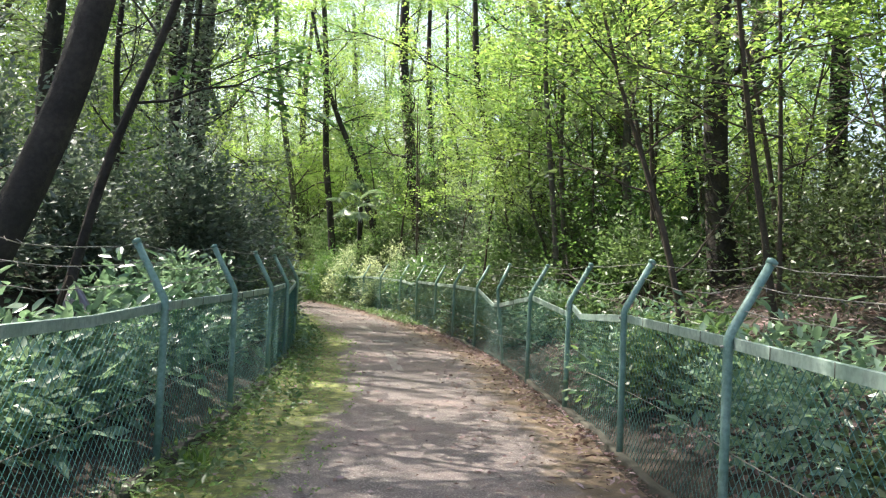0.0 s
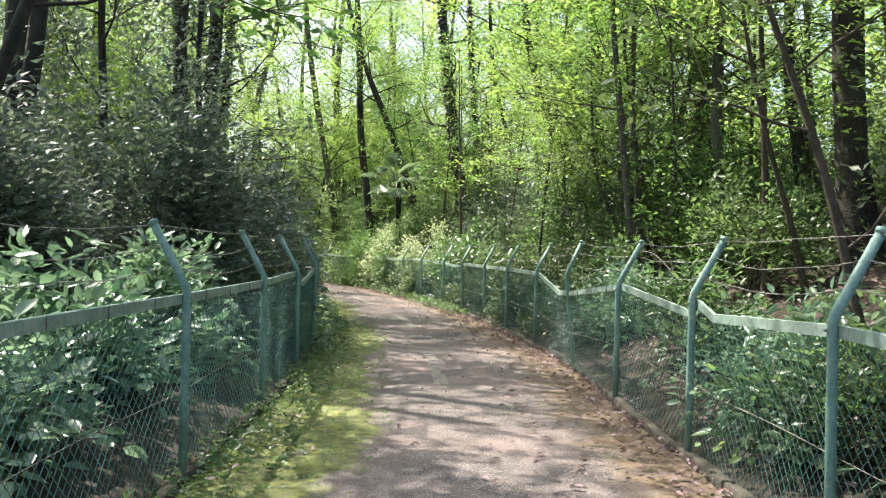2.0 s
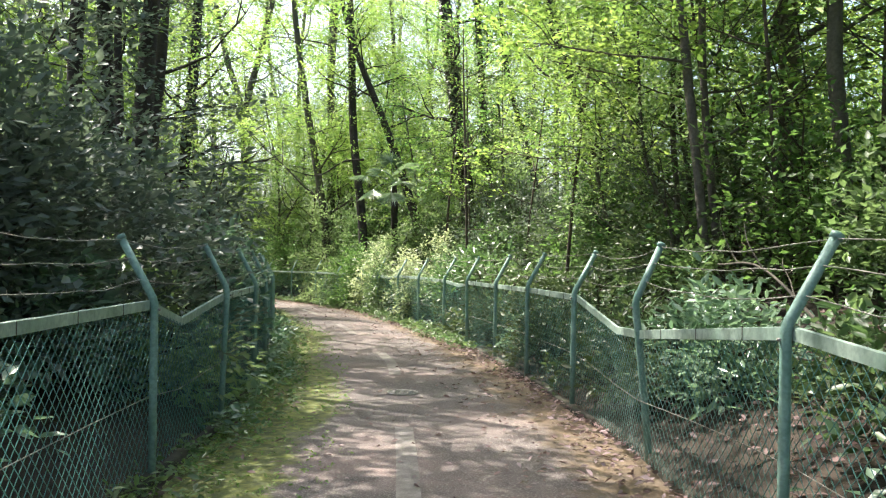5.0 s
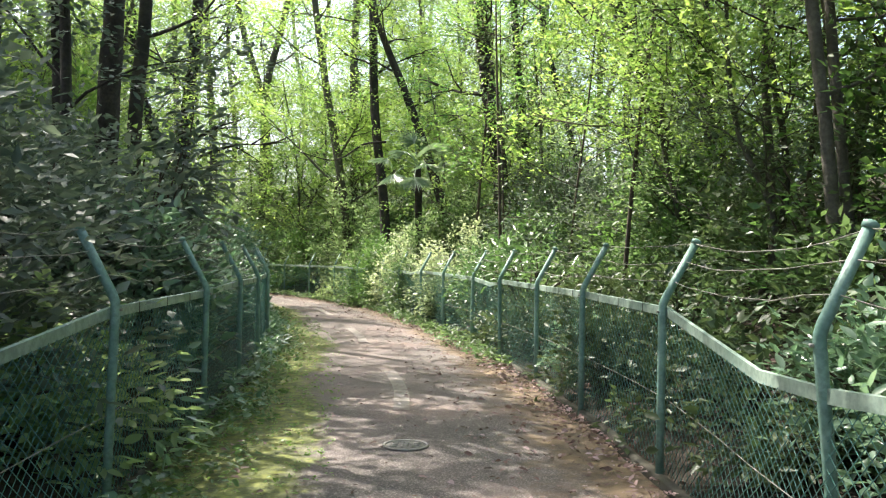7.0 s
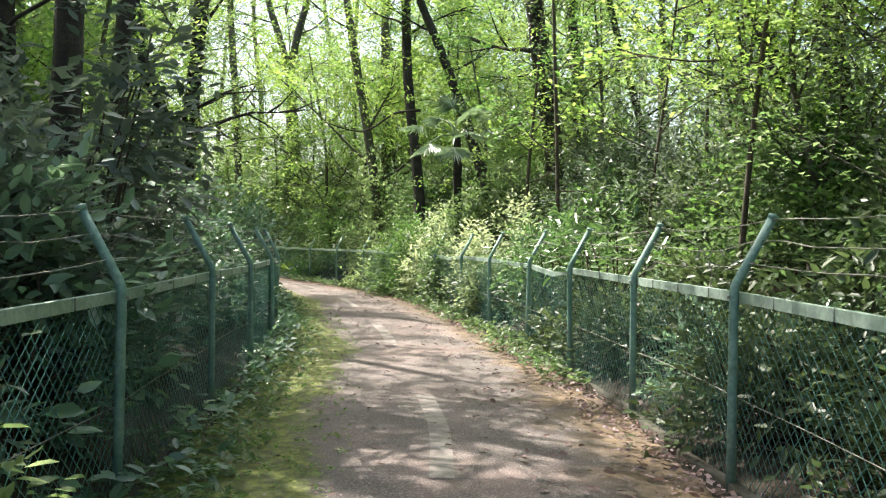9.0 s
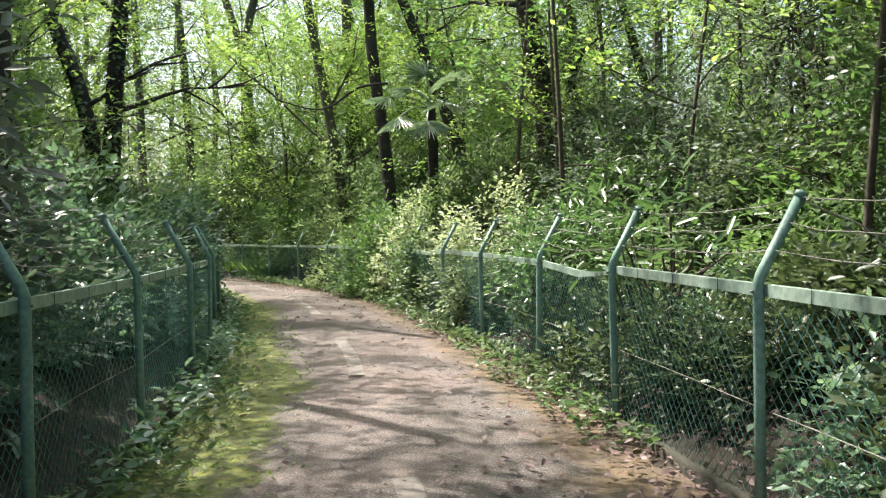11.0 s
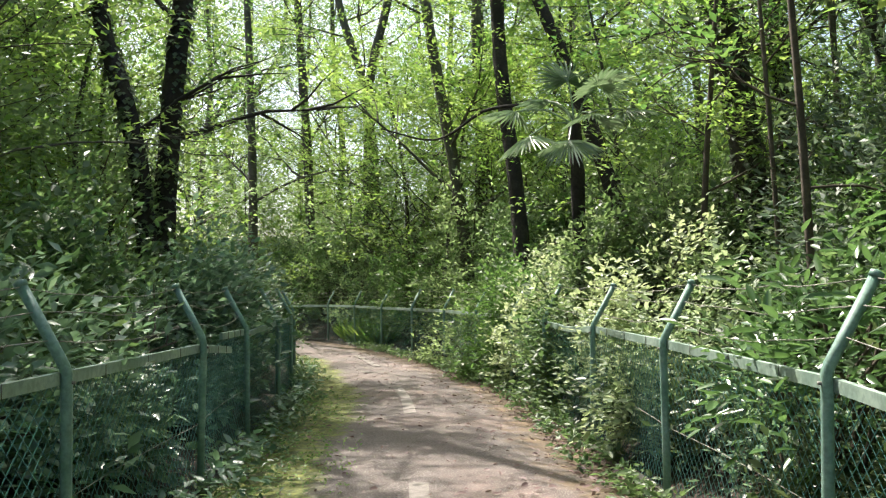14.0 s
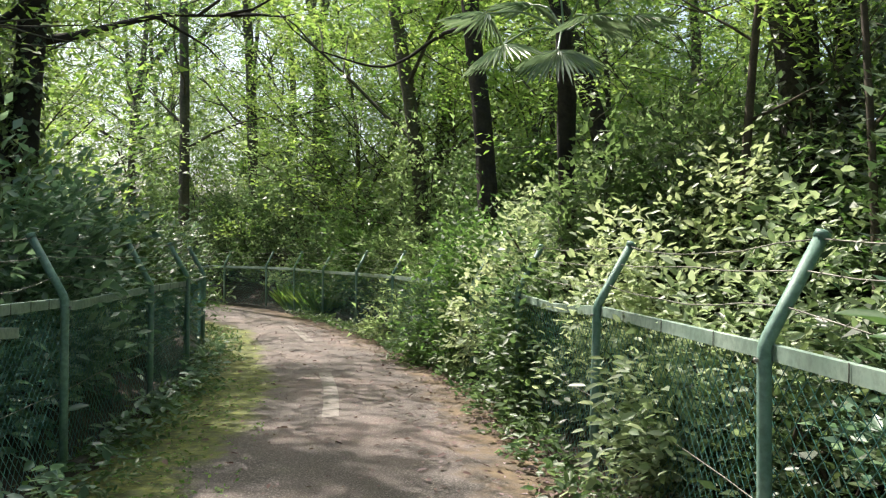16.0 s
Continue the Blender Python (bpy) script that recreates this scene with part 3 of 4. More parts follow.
# trunks that stand out: foot in plan, offsets of the trunk's course, radii
T = "tall woodland tree with dark bark and light green leaves"
PALE = "slim grey-barked tree rising from the leaf-strewn slope"
build_tree(-3.75, 6.4, [(0.4, 0.1, 0.9), (0.72, 0.2, 1.75), (1.0, 0.3, 2.9), (1.4, 0.5, 5.0), (1.6, 0.8, 8.5)], 0.15, 0.07, LEAF_CANOPY, 11, "dark leaning tree trunk close behind the fence", 8, 3.8, 12000, low=0.4)
build_tree(-3.35, 7.3, [(0.2, 0.05, 0.8), (0.45, 0.15, 1.9), (0.95, 0.2, 3.3), (1.5, 0.4, 5.5)], 0.05, 0.02, LEAF_CANOPY, 12, "thin dark leaning tree beside the fence", 6, 2.2, 2500, low=0.4)
build_tree(-6.1, 37.2, [(-0.3, 0.2, 3), (-1.0, 0.6, 6.5), (-1.6, 1, 10), (-1.8, 1, 13)], 0.15, 0.09, LEAF_MAPLE, 13, T, 9, 4, 13500, size=0.17, low=0.12)
limb_tree = build_tree(-4.3, 33.6, [(-0.1, 0.2, 2.5), (-0.5, 0.6, 5.5), (-0.7, 1, 9), (-1.0, 1, 13)], 0.15, 0.09, LEAF_MAPLE, 14, T, 9, 2.6, 7000, size=0.13, low=0.45)
course = spline([(-0.05, 0, 4.05 - 0.0), (-0.7, 0.1, 4.0), (-1.3, 0.05, 3.62), (-1.75, 0.05, 3.55), (-2.5, -0.2, 3.75)], 0.12) + (0, 0, 4.6 - 4.05 - limb_tree.location.z)
link("limb", Tubes().add(course, np.linspace(0.035, 0.012, len(course)), 6, lump=0.08).mesh("limb", BARK), limb_tree, "low bare sagging limb")
build_tree(-2.4, 33.6, [(-0.2, 0.1, 1.5), (-1.2, 0.1, 4.5), (-2.4, 0.2, 7.5), (-3.2, 0.5, 10.5)], 0.15, 0.06, LEAF_MAPLE, 15, "slanting dark tree trunk above the shrubs", 8, 2.4, 6000, size=0.13, low=0.4)
build_tree(-0.75, 29.6, [(-0.2, 0, 2.4), (-0.5, 0.2, 4.4), (-0.9, 0.4, 8), (-0.9, 0.5, 12)], 0.20, 0.13, LEAF_CANOPY, 16, IVY, 8, 2.6, 6500)
build_tree(-0.3, 30.4, [(-0.1, 0, 2.4), (-0.3, 0.2, 5), (-0.5, 0.4, 8), (-0.5, 0.5, 11)], 0.12, 0.06, LEAF_CANOPY, 17, IVY, 7, 2.2, 4000)
build_tree(2.45, 22.3, [(-0.3, 0, 0.8), (-0.75, 0, 2.0), (-1.2, 0.1, 3.2), (-1.7, 0.2, 5.0), (-1.9, 0.4, 8)], 0.12, 0.06, LEAF_MAPLE, 18, "dark slanting tree on the slope", 8, 3.2, 8000)
build_tree(2.7, 23.4, [(0, 0, 1.5), (-0.25, 0, 3.2), (-0.3, 0.1, 5.2), (-0.7, 0.2, 9)], 0.17, 0.08, LEAF_CANOPY, 19, T, 8, 3.4, 8000)
build_tree(2.25, 16.6, [(-0.1, 0, 1.5), (-0.25, 0.05, 3.0), (-0.4, 0.2, 5.2), (-0.3, 0.2, 8)], 0.06, 0.035, LEAF_MAPLE, 20, PALE, 7, 2.6, 5000, bark=BARK_PALE)
build_tree(2.5, 16.9, [(-0.15, 0, 1.5), (-0.25, 0.1, 3.2), (-0.2, 0.2, 5.5), (-0.1, 0.2, 8)], 0.05, 0.03, LEAF_MAPLE, 21, PALE, 6, 2.4, 4000, bark=BARK_PALE)
build_tree(3.7, 18.6, [(0.1, 0, 2), (0.05, 0.1, 4), (0.2, 0.2, 7), (0.2, 0.2, 11)], 0.16, 0.08, LEAF_CANOPY, 22, PALE, 8, 3.5, 7000, bark=BARK_PALE)
build_tree(4.2, 12.7, [(-0.15, 0, 1.0), (-0.25, 0, 3), (-0.1, 0.2, 6), (0, 0.3, 10)], 0.19, 0.1, LEAF_CANOPY, 23, "thick dark tree with flared roots on the slope", 8, 3.6, 8000)
build_tree(1.3, 30.4, [(-0.25, 0, 1.2), (-0.7, 0.1, 3.0), (-1.3, 0.2, 5.5), (-1.5, 0.2, 9)], 0.085, 0.05, LEAF_MAPLE, 25, "dark slanting tree on the slope", 8, 3, 7000)
build_tree(-8.8, 29.9, [(-0.05, 0, 2), (0.1, 0, 4), (0.3, 0.2, 7.5), (0.2, 0.2, 12)], 0.18, 0.09, LEAF_CANOPY, 26, IVY, 7, 2.4, 2600, low=0.25)
build_tree(-9.0, 29.6, [(0.1, 0, 1.5), (-0.2, 0, 3.4), (-0.9, 0.2, 5.2), (-1.2, 0.2, 8.5), (-1.3, 0.3, 12)], 0.15, 0.07, LEAF_CANOPY, 27, IVY, 7, 2.4, 2600, low=0.25)
build_tree(-14.6, 47.6, [(-0.1, 0, 3), (-0.25, 0, 6), (-0.6, 0, 11), (-0.7, 0, 15)], 0.18, 0.12, LEAF_MAPLE, 28, T, 8, 4, 10500, size=0.17, low=0.12)
build_tree(-12.0, 47, [(0, 0, 4), (-0.2, 0, 7.0), (0.5, 0, 10), (1.3, 0.2, 14)], 0.20, 0.12, LEAF_MAPLE, 29, "tall forked dark tree on the far slope", 10, 4.5, 10500, size=0.17, low=0.12)
build_tree(-12.2, 46.9, [(0, 0, 4), (-0.1, 0, 7.0), (-1.0, 0, 10), (-1.9, 0.2, 14)], 0.18, 0.1, LEAF_MAPLE, 30, "tall forked dark tree on the far slope", 8, 4.5, 9000, size=0.17, low=0.12)
build_tree(-14.5, 43, [(0, 0, 4), (-0.1, 0, 8), (-0.4, 0, 14)], 0.16, 0.08, LEAF_CANOPY, 31, T, 8, 4, 6000, size=0.15)
build_tree(-7.2, 42, [(0.2, 0, 4), (0.1, 0, 8), (0.5, 0, 14)], 0.2, 0.08, LEAF_MAPLE, 32, T, 8, 4, 10500, size=0.17, low=0.12)
build_tree(-6.6, 20.5, [(0.1, 0, 2.5), (0.0, 0, 5), (-0.2, 0, 9), (-0.2, 0, 12)], 0.14, 0.07, LEAF_CANOPY, 33, IVY, 8, 3.4, 7000, low=0.4)
# The next two carry unseen high crowns, added to shade the lane.
build_tree(-6.0, 13.0, [(0.3, 0, 2.5), (0.5, 0, 5), (0.9, 0, 9)], 0.12, 0.06, LEAF_CANOPY, 34, T, 9, 4.2, 8500, low=0.58)
build_tree(-5.8, 17.6, [(0.2, 0, 2.5), (0.3, 0, 5), (0.8, 0, 9.5)], 0.11, 0.06, LEAF_CANOPY, 37, T, 9, 4.2, 8000, low=0.6)
build_tree(-7.4, 24.5, [(0, 0, 3), (0.2, 0, 6), (0, 0, 11)], 0.15, 0.07, LEAF_MAPLE, 35, T, 8, 2.6, 1800, low=0.4)
build_tree(-5.6, 3.5, [(0, 0, 3), (0.2, 0, 6), (0, 0, 10)], 0.16, 0.07, LEAF_CANOPY, 36, T, 8, 3.4, 5000, low=0.4)

build_tree(2.55, 19.6, [(-0.05, 0, 1.5), (-0.1, 0.1, 3.0), (0.05, 0.1, 6)], 0.05, 0.03, LEAF_MAPLE, 38, PALE, 6, 2.2, 3500, bark=BARK_PALE)
build_tree(3.4, 15.7, [(-0.05, 0, 1.5), (-0.1, 0.1, 3.0), (0.1, 0.1, 7)], 0.09, 0.05, LEAF_CANOPY, 39, PALE, 7, 2.6, 5000, low=0.35, bark=BARK_FAR)
build_tree(4.65, 16.0, [(-0.05, 0, 1.5), (-0.2, 0.1, 3.0), (-0.1, 0.1, 8)], 0.1, 0.06, LEAF_CANOPY, 40, T, 7, 2.8, 5000, low=0.35)
for i, (x, y, h) in enumerate(((-6.2, 15.6, 7.0), (-5.9, 19.2, 7.5))):
    build_tree(x, y, [(0.2, 0, h * 0.3), (0.1, 0.1, h * 0.6), (0.3, 0, h)], 0.08, 0.03, LEAF_DARK, 470 + i, "evergreen tree with dark glossy leaves behind the fence", 11, 2.3, 11000, 0.115, 0.3, tier=0.55, lod=6)
# added high crowns, above the view over the near lane, to shade the slope
for i, (x, y, h) in enumerate(((-6.6, 8.6, 12.5), (6.0, 9.0, 12.0), (6.6, 14.6, 12.5), (7.2, 20.5, 12.5), (-6.9, 14.5, 12.5), (-6.3, 21.2, 13.0))):
    build_tree(x, y, [(0.1, 0.1, h * 0.3), (0.3, 0.2, h * 0.6), (0.5, 0.3, h)], 0.18, 0.07, LEAF_CANOPY, 440 + i, "added tall broad tree whose unseen high crown shades the lane", 13, 6.4 if y < 21 else 5.0, 17000 if y < 14.55 and x > -6.8 else 9000, 0.15, 0.62, tier=0.5, simple=True)

SPRAY = "young maple with flat sprays of bright leaves on the slope"
for i, (x, y, a) in enumerate(((3.4, 12.2, -0.9), (3.2, 8.2, -0.6), (2.9, 17.6, -0.7))):
    build_tree(x, y, [(a * 0.3, -0.1, 1.0), (a * 0.7, -0.3, 2.0), (a, -0.4, 3.2), (a * 1.2, -0.5, 4.4)], 0.035, 0.012, LEAF_MAPLE, 460 + i, SPRAY, 10, 1.9, 9000, 0.075, 0.42, TWIG, tier=0.6, lod=6)

# saplings on the slope beside the lane
rng = np.random.default_rng(41)
for i in range(38):
    y = rng.uniform(2, 31) if i < 23 else rng.uniform(5, 18)
    fx = float(np.interp(y, [q[1] for q in RIGHT_POSTS], [q[0] for q in RIGHT_POSTS]))
    x = fx + rng.uniform(0.9, 7.5)
    h = rng.uniform(3.5, 7)
    a, b = rng.normal(size=2) * 0.35
    # Up to y = 12 the darkened olive leaf replaces maple, as painted shade.
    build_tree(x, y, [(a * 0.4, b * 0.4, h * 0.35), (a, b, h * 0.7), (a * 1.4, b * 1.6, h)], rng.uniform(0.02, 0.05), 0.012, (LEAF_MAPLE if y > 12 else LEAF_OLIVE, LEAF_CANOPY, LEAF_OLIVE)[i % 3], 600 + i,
               "thin young tree with sparse leaves on the slope", 7, 1.5, 2600, 0.1, 0.25, TWIG, "sapling", lod=5)

# woods: a few kinds of tree and undergrowth, repeated along both banks
def bank(posts, side, first, step, near, far, seed):
    """Places behind a fence, one each step metres, near..far metres away from it."""
    rng = np.random.default_rng(seed)
    line = spline(posts, 0.2)
    t = unit(np.gradient(line, axis=0))
    s = np.concatenate([[0], np.cumsum(np.linalg.norm(np.diff(line, axis=0), axis=1))])
    out = []
    for u in np.arange(first, s[-1] + 1, step):
        i = min(int(np.searchsorted(s, u + rng.uniform(-0.4, 0.4) * step)), len(line) - 1)
        o = np.array([-t[i][1], t[i][0]]) * side
        q = line[i] + o * rng.uniform(near, far)
        if (side < 0 and beyond(RIGHT_LINE, [q[0]], [q[1]], -1)[0] > near * 0.8) or (side > 0 and beyond(LEFT_LINE, [q[0]], [q[1]], 1)[0] > near * 0.8):
            out.append((q[0], q[1], rng.uniform(0, 360), rng.uniform(0.8, 1.25)))
    return out


def set_out(kinds, places, seed=0):
    for i, (x, y, turn, size) in enumerate(places):
        copy_thing(kinds[(i * 7 + seed) % len(kinds)], pose(x, y, lift(x, y) - 0.1, 0, 0, turn) @ Matrix.Diagonal((size, size, size, 1)))


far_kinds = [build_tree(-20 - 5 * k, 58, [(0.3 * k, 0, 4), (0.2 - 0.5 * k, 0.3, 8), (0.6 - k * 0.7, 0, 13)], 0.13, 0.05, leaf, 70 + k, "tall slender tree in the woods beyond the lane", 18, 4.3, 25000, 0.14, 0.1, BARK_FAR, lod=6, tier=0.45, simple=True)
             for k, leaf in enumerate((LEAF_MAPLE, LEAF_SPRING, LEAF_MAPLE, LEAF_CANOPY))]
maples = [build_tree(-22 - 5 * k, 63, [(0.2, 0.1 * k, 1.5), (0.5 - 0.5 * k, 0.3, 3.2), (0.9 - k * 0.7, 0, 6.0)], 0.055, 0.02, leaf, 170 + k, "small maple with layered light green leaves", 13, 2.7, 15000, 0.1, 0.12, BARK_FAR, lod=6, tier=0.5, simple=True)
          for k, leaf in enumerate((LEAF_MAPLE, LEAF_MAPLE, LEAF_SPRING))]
thicket_far = [build_shrub(-18 - 5 * k, 54, 2.3, 2.3, h, leaf, 75 + k, "tall leafy thicket in the woods", 7600, 0.125, 0.6, name="thicket", simple=True) for k, (h, leaf) in enumerate(((5.5, LEAF_MAPLE), (4.5, LEAF_SPRING), (6.5, LEAF_MAPLE)))]
thicket_near = [build_shrub(9 + 4 * k, 30, 1.5, 1.5, h, leaf, 85 + k, "leafy thicket of young trees on the slope", 4300, 0.1, 0.55, name="thicket", simple=k > 1) for k, (h, leaf) in enumerate(((3.6, LEAF_CANOPY), (3.0, LEAF_SHRUB), (4.4, LEAF_MAPLE), (3.4, LEAF_SPRING)))]
thicket_dark = [build_shrub(9 + 4 * k, 34, 1.7, 1.7, h, LEAF_DARK, 95 + k, "dark evergreen thicket behind the fence", 4600, 0.12, 0.48, name="thicket", simple=True) for k, h in enumerate((4.2, 5.2))]
# Thickets whose dark leaf colour carries the shade of the slope.
thicket_olive = [build_shrub(9 + 4 * k, 38, 1.6, 1.6, h, LEAF_OLIVE, 105 + k, "olive-green thicket on the slope, shade put into its leaf colour", 4000, 0.105, 0.52, name="thicket") for k, h in enumerate((2.6, 3.8))]
thicket_shade = build_shrub(9, 42, 2.3, 2.3, 6.0, LEAF_OLIVE, 110, "tall thicket on the slope, shade put into its leaf colour", 4200, 0.16, 0.55, name="thicket", simple=True)
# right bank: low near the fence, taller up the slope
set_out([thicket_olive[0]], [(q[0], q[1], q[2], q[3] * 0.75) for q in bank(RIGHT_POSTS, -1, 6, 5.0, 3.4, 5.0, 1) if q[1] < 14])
set_out([thicket_near[0], thicket_olive[0], thicket_near[1], thicket_olive[1]], [q for q in bank(RIGHT_POSTS, -1, 6, 2.6, 2.6, 4.6, 11) if 14 <= q[1] < 36])
places = bank(RIGHT_POSTS, -1, 28.5, 2.0, 1.4, 2.8, 12)
set_out([thicket_near[1], thicket_olive[0]], [q for q in places if q[1] < 30])
set_out([thicket_near[3], thicket_near[0], thicket_near[3], thicket_near[1]], [q for q in places if q[1] >= 30], 1)
places = bank(RIGHT_POSTS, -1, 5, 3.6, 5.0, 7.5, 2)
set_out([thicket_near[0], thicket_olive[1], thicket_near[2]], [q for q in places if q[1] >= 16], 1)
places = bank(RIGHT_POSTS, -1, 4, 3.2, 8.0, 12.0, 3)
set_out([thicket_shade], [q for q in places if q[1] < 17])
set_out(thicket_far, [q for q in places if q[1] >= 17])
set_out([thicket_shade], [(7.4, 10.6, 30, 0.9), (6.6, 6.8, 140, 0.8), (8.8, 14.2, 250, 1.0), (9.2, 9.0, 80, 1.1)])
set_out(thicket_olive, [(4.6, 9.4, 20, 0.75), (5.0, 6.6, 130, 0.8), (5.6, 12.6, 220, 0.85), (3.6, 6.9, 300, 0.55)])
set_out(maples, bank(RIGHT_POSTS, -1, 12, 3.0, 2.2, 5.5, 21))
set_out(maples, [(1.6, 20.6, 40, 0.75), (2.0, 18.3, 320, 0.7)], 1)
set_out(thicket_dark, [(0.5, 26.4, 20, 0.8), (1.6, 24.3, 110, 0.85), (0.2, 28.8, 200, 0.9), (2.6, 26.6, 290, 1.1), (3.0, 22.2, 60, 1.0)])
places = bank(RIGHT_POSTS, -1, 3, 5.0, 9.0, 20.0, 7)
set_out([far_kinds[3]], [q for q in places if q[1] < 14])
set_out(far_kinds, [q for q in places if q[1] >= 14])
set_out(far_kinds, [(-1.4, 39.0, 70, 0.9), (1.8, 36.0, 190, 0.9), (-4.4, 43.5, 300, 0.95), (8.4, 11.5, 20, 0.9)], 1)
set_out(thicket_far, [(-1.0, 36.5, 40, 0.9), (1.4, 33.5, 160, 0.85), (-3.2, 41.0, 260, 1.0)])
# left bank
set_out(thicket_dark, [q for q in bank(LEFT_POSTS, 1, 4, 2.6, 4.0, 7.0, 15) if q[1] < 20])
set_out([thicket_near[0], thicket_near[1], thicket_near[3]], bank(LEFT_POSTS, 1, 27, 2.6, 1.3, 3.0, 5), 2)
set_out(maples, bank(LEFT_POSTS, 1, 30, 2.6, 2.6, 6.5, 22))
set_out(thicket_far, bank(LEFT_POSTS, 1, 26, 3.2, 4.5, 8.5, 16), 2)
set_out(far_kinds, bank(LEFT_POSTS, 1, 3, 6.0, 10.0, 20.0, 8), 1)
set_out(far_kinds, bank(LEFT_POSTS, 1, 27, 4.2, 6.5, 11.0, 17), 2)
set_out(far_kinds, [(-13.2, 30.5, 40, 1.0), (-15.2, 35, 160, 1.1)])
set_out(thicket_far, [(-12.5, 28, 10, 1.4), (-14.0, 33, 80, 1.6), (-15.5, 37, 150, 1.6), (-18.5, 34, 230, 1.8)], 1)
# the wooded hillside beyond the bend
set_out(thicket_far, [(x, 50 + 3 * (i % 2), 70.0 * i, 1.3) for i, x in enumerate(range(-40, 4, 4))])
set_out(thicket_far, [(x, 47.5 + 2 * (i % 2), 90.0 * i, 1.2) for i, x in enumerate(range(-12, 3, 3))], 1)
build_shrub(-14.8, 50.5, 1.7, 1.7, 5.4, LEAF_PALE, 937, "silvery pale tree-like thicket on the far hillside", 6000, 0.12, 0.55, name="thicket", simple=True)
set_out(far_kinds, [(x, 49 + 4 * (i % 3), 50.0 * i, 1.05 + 0.1 * (i % 3)) for i, x in enumerate(range(-44, 12, 4))])
set_out(far_kinds, [(x, 62 + 4 * (i % 3), 80.0 * i, 1.45) for i, x in enumerate(range(-52, 16, 9))], 2)
set_out(maples, [(-7.6, 39.6, 30, 1.1), (-6.2, 40.8, 100, 1.2), (-9.2, 43.4, 200, 1.2), (-11.5, 46.6, 300, 1.1), (-4.4, 38.0, 10, 1.2)])
set_out([thicket_near[3]], [(-4.3, 35.2, 120, 1.1), (-1.5, 31.6, 200, 0.9), (-5.9, 37.4, 60, 1.2)])
set_out([thicket_near[3], thicket_near[1]], [(-9.0, 42.9, 10, 1.0), (-10.6, 44.6, 100, 1.1), (-12.6, 45.8, 190, 1.1), (-15.0, 46.3, 280, 1.1), (-17.2, 46.6, 20, 1.1)])
# shrubs: behind the left fence
DARK = "dense dark evergreen shrub with glossy leaves behind the fence"
for i, (x, y, rx, ry, h, c) in enumerate(((-4.3, 13.2, 1.9, 1.9, 4.0, 9000), (-5.2, 10.2, 1.7, 1.8, 3.6, 8000), (-4.5, 16.6, 1.25, 1.6, 3.0, 7000), (-6.6, 15.5, 2, 2.2, 4.6, 7000), (-5.2, 7.2, 1.5, 1.5, 2.6, 5000), (-5.6, 19.2, 1.7, 1.7, 3.0, 6000), (-5.4, 4.0, 1.6, 1.6, 2.6, 4000))):
    build_shrub(x, y, rx, ry, h, LEAF_DARK, 800 + i, DARK, int(c * 1.7), 0.115, 0.45)
for i, (x, y, rx, ry, h, c) in enumerate(((-5.6, 22.4, 1.2, 1.5, 2.0, 5000), (-6.4, 24.6, 1.2, 1.4, 2.3, 5000), (-7.2, 27.0, 1.3, 1.5, 2.3, 5500), (-8.4, 29.6, 1.4, 1.5, 2.4, 5000), (-9.6, 32.2, 1.5, 1.6, 2.4, 5000), (-11.2, 35.2, 1.7, 1.7, 2.8, 5000), (-13.4, 37.8, 2, 2, 3, 4000))):
    build_shrub(x, y, rx, ry, h, LEAF_SHRUB if i % 2 else LEAF_COOL, 820 + i, "leafy green shrub pressing against the fence", int(c * 1.2), 0.115, 0.46)
for i, (x, y) in enumerate(((-2.65, 2.2), (-2.65, 3.7), (-2.7, 5.0), (-2.75, 6.6), (-2.8, 8.2), (-2.95, 9.8), (-3.1, 11.4), (-3.35, 12.9), (-3.6, 14.6), (-3.95, 16.6), (-4.4, 18.8), (-4.85, 20.8))):
    build_shrub(x - 0.2, y, 0.66, 0.95, (0.9, 1.1, 0.8)[i % 3], LEAF_COOL, 840 + i, "bluish green broad-leaved undergrowth behind the wire mesh", 1800, 0.135, 0.5, True, "undergrowth")
build_shrub(-3.2, 14.3, 0.75, 0.9, 1.75, LEAF_SPRING, 860, "light green shrub leaning over the fence", 1900, 0.12, 0.42, True)
build_shrub(-3.35, 16.0, 0.7, 0.9, 1.85, LEAF_COOL, 864, "green broad-leaved shrub leaning over the fence", 1900, 0.13, 0.48, True)
build_shrub(-3.0, 10.6, 0.6, 0.7, 1.2, LEAF_COOL, 861, "light green shrub leaning over the fence", 1500, 0.12, 0.42, True)
for i, (x, y) in enumerate(((-5.3, 22.6), (-5.9, 24.3), (-6.6, 26.0), (-7.3, 27.9), (-8.2, 30.0), (-9.2, 32.0))):
    build_shrub(x + 0.05, y, 0.6, 0.95, (1.0, 0.8)[i % 2], LEAF_COOL, 870 + i, "bluish green broad-leaved undergrowth behind the wire mesh", 1600, 0.12, 0.5, True, "undergrowth")
